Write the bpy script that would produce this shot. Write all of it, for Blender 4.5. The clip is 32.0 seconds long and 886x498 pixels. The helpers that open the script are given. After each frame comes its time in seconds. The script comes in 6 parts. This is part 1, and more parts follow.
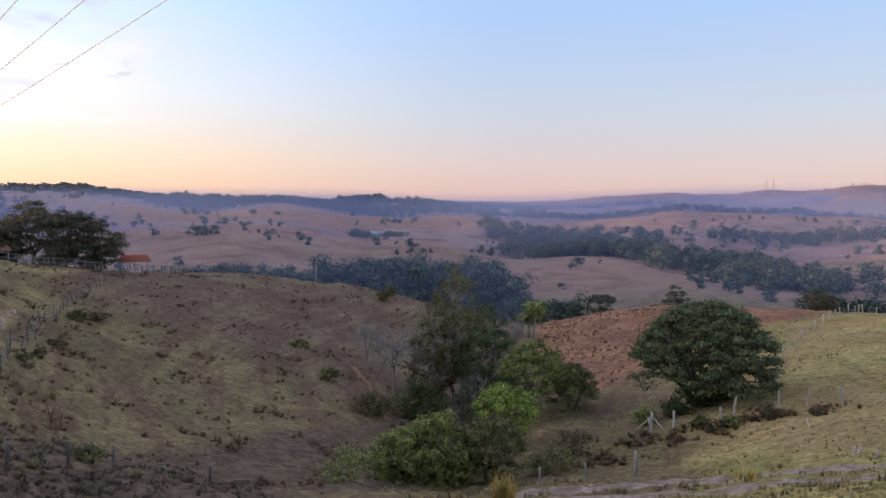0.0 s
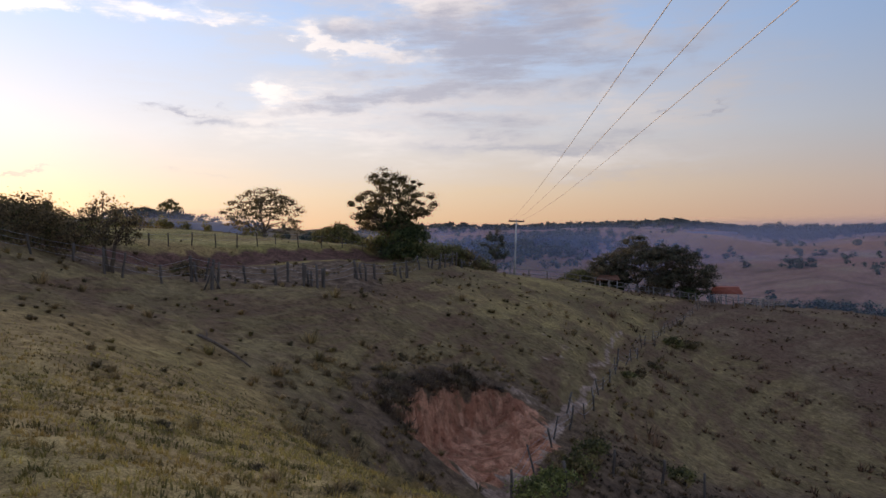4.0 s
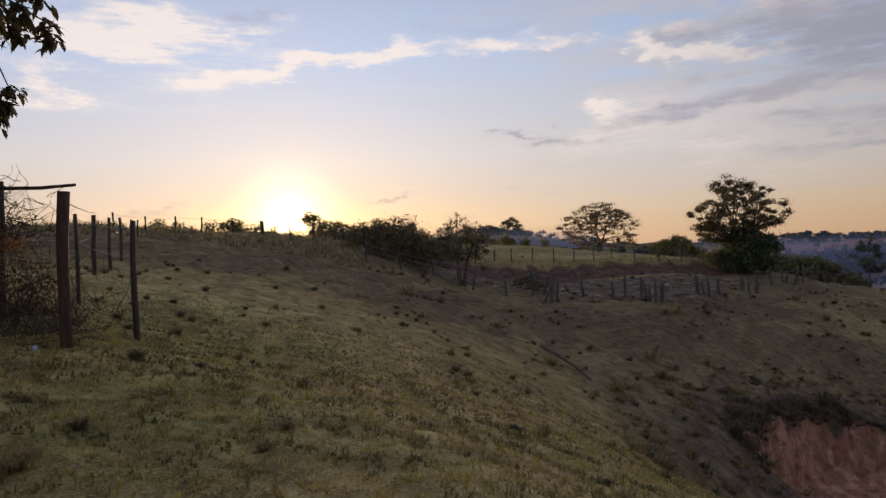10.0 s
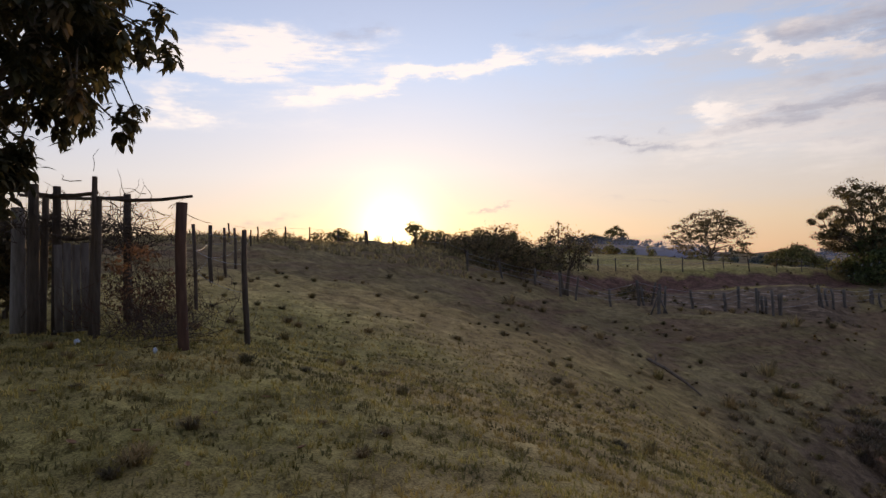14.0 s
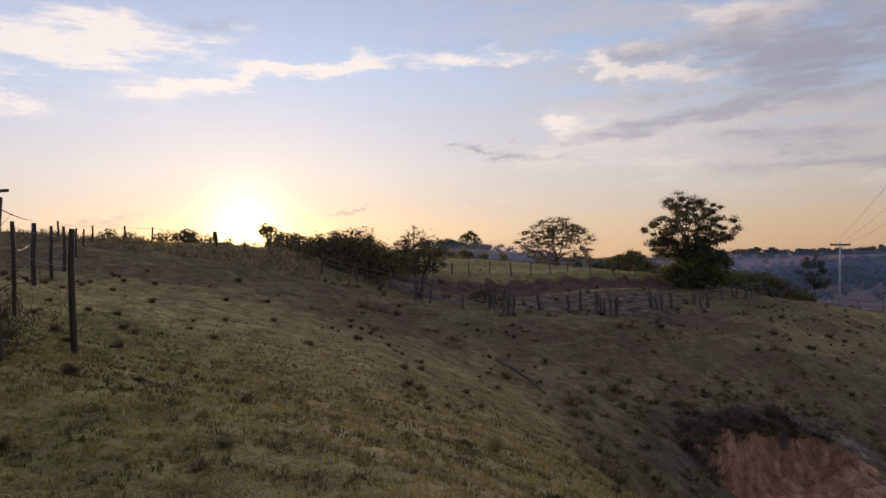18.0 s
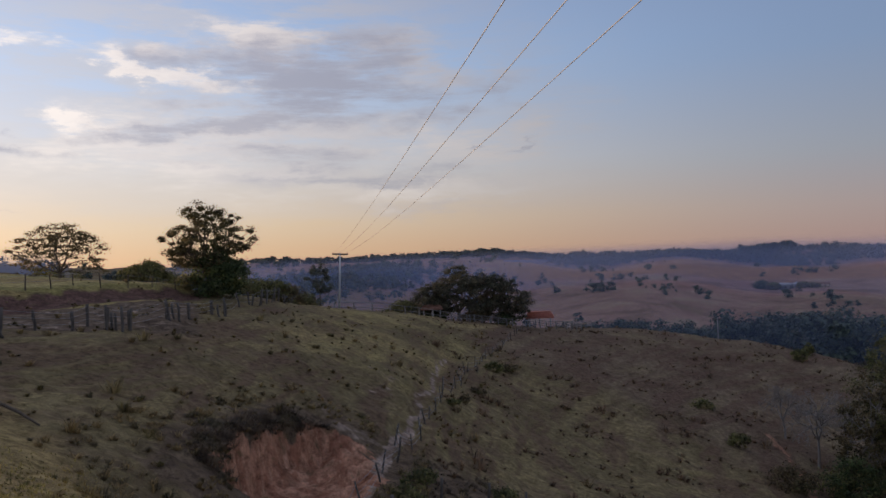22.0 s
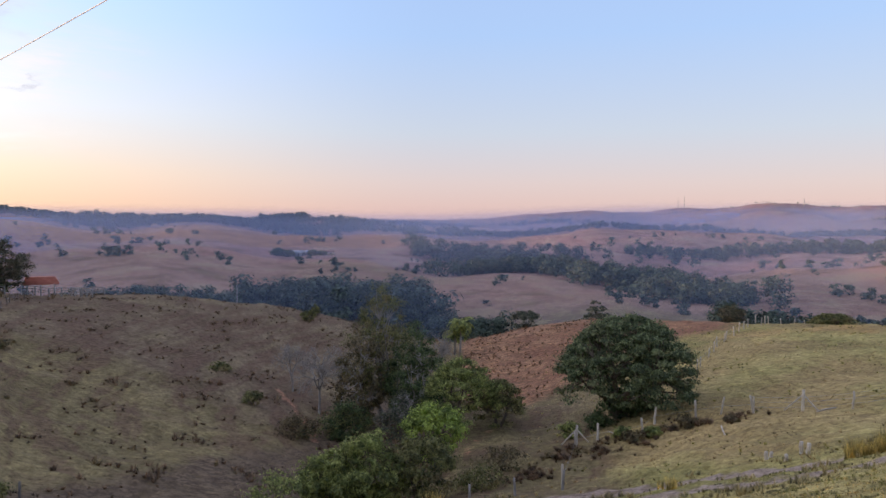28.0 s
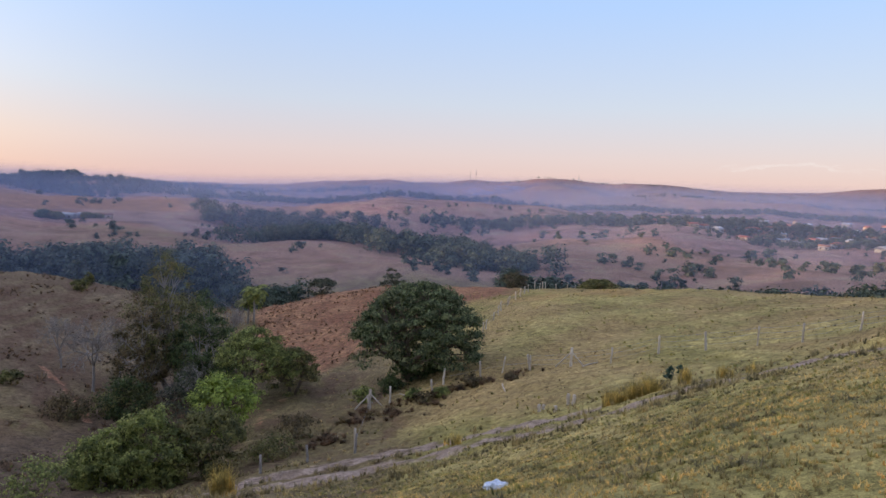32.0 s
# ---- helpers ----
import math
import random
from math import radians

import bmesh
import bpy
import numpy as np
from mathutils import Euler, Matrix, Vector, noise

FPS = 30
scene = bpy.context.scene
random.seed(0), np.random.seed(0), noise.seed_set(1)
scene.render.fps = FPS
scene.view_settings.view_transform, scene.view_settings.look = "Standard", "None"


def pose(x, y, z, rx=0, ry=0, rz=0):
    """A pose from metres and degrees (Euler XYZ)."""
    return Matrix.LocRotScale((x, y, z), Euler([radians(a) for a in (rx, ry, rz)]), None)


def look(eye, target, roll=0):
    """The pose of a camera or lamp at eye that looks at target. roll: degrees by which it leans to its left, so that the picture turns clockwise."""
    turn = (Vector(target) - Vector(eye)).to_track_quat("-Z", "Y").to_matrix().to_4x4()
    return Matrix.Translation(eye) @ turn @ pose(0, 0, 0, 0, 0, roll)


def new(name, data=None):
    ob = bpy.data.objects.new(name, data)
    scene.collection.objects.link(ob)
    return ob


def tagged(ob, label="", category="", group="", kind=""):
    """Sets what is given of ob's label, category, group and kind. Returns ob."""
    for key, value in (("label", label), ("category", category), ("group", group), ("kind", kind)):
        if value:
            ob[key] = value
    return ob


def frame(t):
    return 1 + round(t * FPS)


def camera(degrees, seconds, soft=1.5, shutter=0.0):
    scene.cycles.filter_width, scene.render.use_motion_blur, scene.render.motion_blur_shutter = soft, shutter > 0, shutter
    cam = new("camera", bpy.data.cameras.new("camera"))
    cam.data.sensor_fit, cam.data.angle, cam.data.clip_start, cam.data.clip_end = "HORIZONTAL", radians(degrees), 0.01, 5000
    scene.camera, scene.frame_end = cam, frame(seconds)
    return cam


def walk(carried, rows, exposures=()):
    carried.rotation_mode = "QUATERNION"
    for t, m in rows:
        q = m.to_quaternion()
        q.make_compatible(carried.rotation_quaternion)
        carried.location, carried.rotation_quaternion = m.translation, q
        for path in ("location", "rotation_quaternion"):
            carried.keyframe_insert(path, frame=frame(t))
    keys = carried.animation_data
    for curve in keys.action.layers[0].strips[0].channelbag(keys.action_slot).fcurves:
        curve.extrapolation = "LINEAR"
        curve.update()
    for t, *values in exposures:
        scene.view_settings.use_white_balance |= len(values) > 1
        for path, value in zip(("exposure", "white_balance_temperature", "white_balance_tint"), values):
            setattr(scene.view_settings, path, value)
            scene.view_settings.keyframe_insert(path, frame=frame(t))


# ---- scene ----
# camera: held at arm's length by someone turning at the top of the slope, eye 1.6 m over the grass; t, yaw, pitch, roll, shift
cam = camera(65.1, 32.0)
EYE = 1.6
ROWS = [
    (0.0, 0.37, -4.13, -0.56, 0.16, 0.01, -0.00),
    (0.5, 3.87, -4.29, -1.21, 0.17, 0.00, 0.00),
    (1.0, 8.05, -4.29, -0.76, 0.18, -0.03, -0.01),
    (1.5, 14.61, -3.76, -0.08, 0.22, 0.00, -0.01),
    (2.0, 24.03, -3.19, -0.09, 0.29, 0.05, -0.02),
    (2.5, 27.61, -2.82, 0.11, 0.26, 0.08, -0.00),
    (3.0, 30.49, -2.32, 0.06, 0.23, 0.08, -0.00),
    (3.5, 37.43, -1.71, 0.13, 0.18, 0.05, 0.01),
    (4.0, 46.48, -1.22, 1.12, 0.11, 0.01, 0.00),
    (4.5, 52.74, -0.83, 1.95, 0.06, 0.01, -0.02),
    (6.5, 60.77, -0.17, 3.02, 0.07, -0.02, 0.01),
    (7.0, 62.91, -0.09, 2.69, 0.07, -0.04, 0.01),
    (7.5, 66.50, 0.17, 2.49, 0.08, -0.05, 0.02),
    (8.0, 68.67, 0.44, 2.34, 0.06, -0.06, 0.02),
    (8.5, 70.50, 0.60, 2.25, 0.03, -0.08, 0.02),
    (9.0, 71.86, 0.66, 2.18, 0.00, -0.08, 0.01),
    (9.5, 72.86, 0.75, 2.17, -0.01, -0.09, 0.00),
    (10.0, 73.60, 0.71, 2.07, -0.01, -0.08, 0.00),
    (10.5, 74.07, 0.57, 2.09, -0.04, -0.08, -0.00),
    (11.0, 73.97, 0.46, 2.08, -0.06, -0.08, -0.00),
    (11.5, 74.20, 0.50, 1.98, -0.07, -0.05, -0.01),
    (12.0, 75.29, 0.51, 1.97, -0.06, -0.00, -0.04),
    (12.5, 76.96, 0.78, 1.92, -0.09, 0.00, -0.02),
    (13.0, 79.25, 1.07, 1.92, -0.09, -0.02, -0.01),
    (13.5, 80.80, 1.45, 1.92, -0.11, -0.03, -0.02),
    (15.5, 83.67, 2.15, 1.69, -0.08, -0.03, 0.00),
    (16.0, 82.82, 2.17, 1.87, -0.11, 0.00, -0.01),
    (16.5, 79.36, 2.00, 1.99, -0.11, 0.03, -0.01),
    (17.0, 76.58, 1.92, 2.01, -0.10, 0.04, -0.02),
    (17.5, 73.69, 1.84, 1.90, -0.11, 0.05, -0.01),
    (18.0, 70.19, 1.69, 1.64, -0.12, 0.07, -0.02),
    (18.5, 69.21, 1.74, 1.52, -0.12, 0.08, -0.02),
    (19.0, 66.95, 1.75, 1.23, -0.12, 0.08, -0.02),
    (19.5, 62.26, 1.75, 1.26, -0.15, 0.10, -0.03),
    (20.0, 58.12, 1.67, 1.60, -0.17, 0.12, -0.04),
    (20.5, 53.96, 1.48, 2.08, -0.13, 0.15, -0.03),
    (21.0, 48.25, 1.29, 2.26, -0.07, 0.20, -0.02),
    (21.5, 39.72, 1.21, 2.50, 0.01, 0.19, -0.00),
    (22.0, 32.07, 1.01, 2.57, 0.08, 0.19, 0.00),
    (22.5, 26.88, 0.89, 2.72, 0.14, 0.21, 0.01),
    (23.0, 22.25, 0.83, 2.76, 0.16, 0.19, 0.02),
    (23.5, 18.78, 0.74, 2.58, 0.18, 0.18, 0.01),
    (24.0, 18.09, 0.68, 1.98, 0.18, 0.18, 0.02),
    (24.5, 18.26, 0.46, 1.38, 0.18, 0.17, 0.01),
    (25.0, 16.23, -0.33, 2.46, 0.20, 0.16, -0.02),
    (25.5, 9.04, -1.34, 1.96, 0.28, 0.18, -0.02),
    (27.5, -0.63, -1.99, -0.44, -0.03, 0.01, -0.00),
    (28.0, -5.86, -2.58, -0.42, -0.03, -0.00, 0.00),
    (28.5, -9.33, -2.78, -0.55, -0.00, -0.03, 0.00),
    (29.0, -10.51, -3.22, -0.55, -0.00, -0.02, 0.00),
    (29.5, -13.80, -3.47, -0.87, -0.00, -0.01, -0.00),
    (30.0, -17.39, -3.63, -1.35, -0.00, 0.02, -0.00),
    (30.5, -18.41, -4.02, -1.72, 0.01, -0.01, 0.01),
    (31.0, -19.98, -4.33, -2.05, 0.07, -0.00, 0.01),
    (31.5, -21.32, -4.67, -2.24, 0.12, 0.02, -0.00),
    (32.0, -22.31, -4.87, -2.30, 0.14, 0.03, -0.02),
]
EXPOSURES = [(0.0, 0.05, 6400, 10.5), (1.0, 0.08, 6400, 10.5), (2.0, -0.22, 6400, 11), (3.0, -0.42, 6400, 12), (4.0, -0.85, 6400, 13), (4.5, -1.05, 6400, 13), (7.0, -1.3, 6600, 14), (9.0, -1.3, 6600, 14),
             (12.0, -1.08, 6600, 14), (16.0, -1.05, 6600, 14), (19.0, -1.32, 6600, 14), (20.5, -1.55, 6550, 13.5), (21.5, -1.3, 6400, 13), (22.0, -1.05, 6400, 12), (23.0, -0.7, 6400, 11), (24.0, -0.4, 6400, 10.5),
             (25.0, -0.32, 6400, 10.5), (28.0, 0.05, 6400, 10.5), (32.0, 0.1, 6400, 10.5)]
walk(cam, [(t, pose(ex, ey, EYE + ez, 90 + pitch, roll, yaw)) for t, yaw, pitch, roll, ex, ey, ez in ROWS], EXPOSURES)

# ---- world and sun ----
SUN_AZ, SUN_EL = 86.0, 3.4


def bearing(az, el):
    a, e = radians(az), radians(el)
    return Vector((-math.sin(a) * math.cos(e), math.cos(a) * math.cos(e), math.sin(e)))


SUN = bearing(SUN_AZ, SUN_EL)


class Nodes:
    """Short hand for building a node tree."""

    def __init__(self, tree):
        self.t = tree
        tree.nodes.clear()

    def n(self, kind, ins=None, **props):
        node = self.t.nodes.new(kind)
        for k, v in props.items():
            setattr(node, k, v)
        for k, v in (ins or {}).items():
            s = node.inputs[k]
            if isinstance(v, bpy.types.NodeSocket):
                self.t.links.new(v, s)
            else:
                s.default_value = v
        return node

    def math(self, op, a, b=0.0, c=0.0, clamp=False):
        return self.n("ShaderNodeMath", {0: a, 1: b, 2: c}, operation=op, use_clamp=clamp).outputs[0]

    def ramp(self, fac, stops, mode="LINEAR"):
        node = self.n("ShaderNodeValToRGB", {0: fac})
        e = node.color_ramp
        e.interpolation = mode
        while len(e.elements) < len(stops):
            e.elements.new(0.5)
        for el, (p, c) in zip(e.elements, stops):
            el.position = p
            el.color = (*c, 1) if len(c) == 3 else c
        return node.outputs[0]

    def mix(self, fac, a, b, blend="MIX"):
        node = self.n("ShaderNodeMix", data_type="RGBA", blend_type=blend)
        for s, v in ((node.inputs[0], fac), (node.inputs[6], a), (node.inputs[7], b)):
            if isinstance(v, bpy.types.NodeSocket):
                self.t.links.new(v, s)
            else:
                s.default_value = (*v, 1) if isinstance(v, tuple) and len(v) == 3 else v
        return node.outputs[2]

    def noise(self, vec, scale, detail=4.0, rough=0.55, out=0):
        ins = {"Scale": scale, "Detail": detail, "Roughness": rough}
        if vec is not None:
            ins["Vector"] = vec
        return self.n("ShaderNodeTexNoise", ins).outputs[out]

    def step(self, v, lo, hi):
        return self.n("ShaderNodeMapRange", {0: v, 1: lo, 2: hi, 3: 0.0, 4: 1.0}, interpolation_type="SMOOTHSTEP").outputs[0]


world = bpy.data.worlds.new("morning_sky")
scene.world = world
world.use_nodes = True
w = Nodes(world.node_tree)
way = w.n("ShaderNodeTexCoord").outputs["Generated"]
xyz = w.n("ShaderNodeSeparateXYZ", {0: way}).outputs
up = w.math("MAXIMUM", xyz[2], 0.0)
sky = w.n("ShaderNodeTexSky", sky_type="NISHITA", sun_disc=False, sun_elevation=radians(SUN_EL), sun_rotation=radians(-SUN_AZ),
          air_density=1.0, dust_density=0.3, ozone_density=1.5).outputs[0]
toward = w.n("ShaderNodeVectorMath", {0: way, 1: SUN}, operation="DOT_PRODUCT").outputs["Value"]
near_sun = w.step(toward, -0.05, 1.0)
# the clear sky: peach and pink low down, pale blue higher up, paler and warmer towards the sun
cool = w.ramp(up, [(0.0, (0.69, 0.485, 0.49)), (0.05, (0.69, 0.56, 0.595)), (0.12, (0.58, 0.62, 0.74)), (0.25, (0.43, 0.595, 0.91)), (0.5, (0.39, 0.52, 0.88)), (1.0, (0.34, 0.45, 0.78))])
warm = w.ramp(up, [(0.0, (1.20, 0.73, 0.42)), (0.06, (1.34, 0.98, 0.65)), (0.14, (1.24, 1.20, 1.22)), (0.28, (0.80, 1.10, 1.60)), (0.5, (0.46, 0.58, 0.96)), (1.0, (0.36, 0.46, 0.78))])
clear = w.mix(near_sun, cool, warm)
aim = w.math("MAXIMUM", toward, 0.0)
for power, tint in ((5.0, (0.38, 0.35, 0.36)), (16.0, (0.24, 0.16, 0.07)), (90.0, (0.22, 0.16, 0.07)), (800.0, (3.0, 2.5, 1.5)), (9000.0, (18.0, 12.0, 5.0))):
    clear = w.mix(1.0, clear, w.mix(w.math("POWER", aim, power), (0, 0, 0), tint), "ADD")
az_sun = w.math("MULTIPLY_ADD", w.math("ARCTAN2", w.math("MULTIPLY", xyz[0], -1.0), xyz[1]), 57.29578, -SUN_AZ)
el_sun = w.math("MULTIPLY_ADD", w.math("ARCSINE", xyz[2]), 57.29578, -2.6)
for wide, tall, tint in ((15.0, 2.6, (0.42, 0.17, -0.05)), (6.0, 1.7, (1.5, 0.95, 0.2))):
    u, v = w.math("DIVIDE", az_sun, wide), w.math("DIVIDE", el_sun, tall)
    haze = w.math("POWER", 2.718, w.math("MULTIPLY", w.math("ADD", w.math("MULTIPLY", u, u), w.math("MULTIPLY", v, v)), -1.0))
    clear = w.mix(1.0, clear, w.mix(haze, (0, 0, 0), tint), "ADD")
# streaky clouds: each one is a drawn-out patch of sky (bearing, height, half width, half depth, slope, weight), frayed by noise
deg = 57.29578
fray = w.noise(w.n("ShaderNodeMapping", {"Vector": way, "Scale": (1.0, 1.0, 6.0)}).outputs[0], 7.0, 9.0, 0.66)
wisps = w.noise(w.n("ShaderNodeMapping", {"Vector": way, "Scale": (1.0, 1.0, 9.0), "Rotation": (0.05, 0.08, 0.0)}).outputs[0], 26.0, 8.0, 0.62)
sway = w.n("ShaderNodeSeparateColor", {0: w.noise(w.n("ShaderNodeMapping", {"Vector": way, "Scale": (1.0, 1.0, 2.6)}).outputs[0], 6.5, 7.0, 0.62, out=1)}).outputs
az_deg = w.math("MULTIPLY_ADD", w.math("ARCTAN2", w.math("MULTIPLY", xyz[0], -1.0), xyz[1]), deg, w.math("MULTIPLY_ADD", sway[0], 26.0, -13.0))
el_deg = w.math("MULTIPLY_ADD", w.math("ARCSINE", xyz[2]), deg, w.math("MULTIPLY_ADD", sway[1], 6.0, -3.0))
BRIGHT = [(95, 17.8, 8, 1.4, 0.0, 1.0), (99, 16.2, 5, 0.6, 0.06, 0.9), (81, 16.1, 9, 0.65, -0.14, 1.15), (88, 15.1, 3, 0.35, -0.1, 0.8), (52.8, 15.2, 3.0, 0.9, 0.3, 1.2), (48, 18.0, 5, 1.6, 0.1, 0.9), (102.5, 13.4, 2.5, 1.2, 0.0, 0.8),
          (64.5, 16.6, 6, 0.5, 0.05, 0.7), (60, 11.3, 4, 0.5, 0.08, 0.8), (50, 9.6, 14, 3.6, 0.04, 0.62), (92, 14.0, 14, 5.0, 0.0, 0.22), (-50, 2.7, 8, 0.25, 0.0, 0.5), (118, 16, 8, 2.5, 0.0, 0.8),
          (28, 9.5, 8, 2.4, 0.1, 0.62), (34, 16.5, 6, 2.4, 0.2, 0.55), (30, 5.5, 10, 1.3, 0.0, 0.5), (20, 12, 5, 1.4, 0.1, 0.25)]
GREY = [(42, 13.2, 9, 2.6, -0.02, 1.2), (46, 16.5, 7, 2.0, 0.0, 0.8), (52, 10.9, 7, 0.75, -0.03, 1.0), (62.5, 9.1, 3.4, 0.42, 0.0, 1.1), (66.5, 9.9, 2.6, 0.22, 0.05, 0.9), (45, 8.9, 11, 1.0, 0.02, 0.85), (39, 6.9, 12, 0.7, 0.03, 0.75), (31, 4.6, 9, 0.6, 0.0, 0.45), (97.5, 4.4, 3.4, 0.40, 0.0, 0.85),
        (76, 4.55, 2.2, 0.12, 0.0, 0.9), (90, 19.6, 4, 0.7, 0.0, 0.5), (73, 18.6, 3, 0.5, 0.0, 0.35), (66, 4.7, 2.5, 0.10, 0.0, 0.6), (26, 9.1, 1.2, 0.25, -0.3, 0.9), (31, 12.8, 4.5, 1.0, 0.1, 0.6), (36, 17, 7, 1.6, 0.1, 0.5)]


def patches(rows):
    """Soft clouds: bearing, elevation, half sizes, slope, weight."""
    total = 0.0
    for a0, e0, sa, se, slope, weight in rows:
        u = w.math("DIVIDE", w.math("SUBTRACT", az_deg, a0), sa)
        v = w.math("DIVIDE", w.math("SUBTRACT", w.math("MULTIPLY_ADD", w.math("SUBTRACT", az_deg, a0), -slope, el_deg), e0), se)
        r2 = w.math("ADD", w.math("MULTIPLY", u, u), w.math("MULTIPLY", v, v))
        total = w.math("ADD", w.math("MULTIPLY", w.math("POWER", 2.718, w.math("MULTIPLY", r2, -1.0)), weight), total)
    return w.math("MULTIPLY", total, w.math("MULTIPLY_ADD", w.math("MULTIPLY_ADD", wisps, 0.25, w.math("MULTIPLY", fray, 0.75)), 4.6, -1.35))


high = w.math("MULTIPLY", w.math("MULTIPLY", w.step(up, 0.36, 0.5), w.step(fray, 0.42, 0.62)), 0.7)
white = w.math("MAXIMUM", w.math("MULTIPLY", w.step(patches(BRIGHT), 0.10, 0.85), 0.85), high)
dusk = w.math("MULTIPLY", w.step(patches(GREY), 0.0, 1.3), 0.75)
sunny = w.math("POWER", near_sun, 3.0)
veil = w.math("MULTIPLY", w.math("MULTIPLY", w.step(az_deg, 14.0, 44.0), w.step(az_deg, 78.0, 56.0)), w.math("MULTIPLY", w.step(up, 0.03, 0.12), w.step(fray, 0.30, 0.58)))
clear = w.mix(w.math("MULTIPLY", veil, 0.55), clear, w.mix(sunny, (0.80, 0.72, 0.74), (1.45, 1.30, 1.22)))
clear = w.mix(white, clear, w.mix(sunny, (0.80, 0.74, 0.77), (2.35, 2.08, 1.88)))
clear = w.mix(dusk, clear, w.mix(sunny, (0.56, 0.55, 0.68), (0.74, 0.73, 0.92)))
both = w.n("ShaderNodeAddShader", {0: w.n("ShaderNodeBackground", {"Color": sky, "Strength": 0.05}).outputs[0],
                                   1: w.n("ShaderNodeBackground", {"Color": clear, "Strength": 0.92}).outputs[0]}).outputs[0]
w.n("ShaderNodeOutputWorld", {"Surface": both})

lamp = bpy.data.lights.new("sun", "SUN")
lamp.energy, lamp.angle, lamp.color = 5.0, radians(1.0), (1.0, 0.66, 0.36)
sun = new("sun", lamp)
sun.matrix_world = look(SUN * 200, (0, 0, 0))

# ---- materials ----
def material(name, rough=0.9, spec=0.2):
    m = bpy.data.materials.new(name)
    m.use_nodes = True
    k = Nodes(m.node_tree)
    bsdf = k.n("ShaderNodeBsdfPrincipled", {"Roughness": rough, "Specular IOR Level": spec})
    k.n("ShaderNodeOutputMaterial", {"Surface": bsdf.outputs[0]})
    return m, k, bsdf


def speckled(name, a, b, scale=6.0, rough=0.85, bump=0.3, spec=0.2, stretch=(1, 1, 1)):
    """A matt surface that wavers between two colours at two scales, with relief."""
    m, k, bsdf = material(name, rough, spec)
    co = k.n("ShaderNodeMapping", {"Vector": k.n("ShaderNodeTexCoord").outputs["Object"], "Scale": stretch}).outputs[0]
    fine, broad = k.noise(co, scale * 5, 4.0), k.noise(co, scale * 0.6, 3.0)
    fac = k.step(k.math("ADD", k.math("MULTIPLY", fine, 0.5), k.math("MULTIPLY", broad, 0.5)), 0.32, 0.68)
    tint = k.math("MULTIPLY_ADD", k.n("ShaderNodeObjectInfo").outputs["Random"], 0.3, 0.85)
    col = k.mix(1.0, k.mix(fac, a, b), k.n("ShaderNodeCombineColor", {0: tint, 1: tint, 2: tint}).outputs[0], "MULTIPLY")
    k.t.links.new(col, bsdf.inputs["Base Color"])
    k.t.links.new(k.n("ShaderNodeBump", {"Height": fine, "Strength": bump, "Distance": 0.02}).outputs[0], bsdf.inputs["Normal"])
    return m


def foliage(name, a, b, c=None, through_light=0.35, grain=1.5):
    """Leaves: colour wavers from leaf to leaf and over the crown, some light passes through."""
    m, k, bsdf = material(name, 0.6, 0.25)
    rnd = k.n("ShaderNodeNewGeometry").outputs["Random Per Island"]
    broad = k.noise(k.n("ShaderNodeTexCoord").outputs["Object"], 0.3 * grain, 2.0)
    col = k.mix(rnd, a, b)
    col = k.mix(k.step(broad, 0.5, 0.7), col, c or b)
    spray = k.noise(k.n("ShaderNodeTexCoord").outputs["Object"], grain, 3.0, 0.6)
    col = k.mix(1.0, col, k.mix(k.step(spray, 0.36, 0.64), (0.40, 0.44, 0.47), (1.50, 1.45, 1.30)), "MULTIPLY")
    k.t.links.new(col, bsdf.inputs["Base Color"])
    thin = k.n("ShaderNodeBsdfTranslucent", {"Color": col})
    out = k.n("ShaderNodeMixShader", {0: through_light, 1: bsdf.outputs[0], 2: thin.outputs[0]})
    end = [n for n in k.t.nodes if n.type == "OUTPUT_MATERIAL"][0]
    k.t.links.new(out.outputs[0], end.inputs["Surface"])
    return m


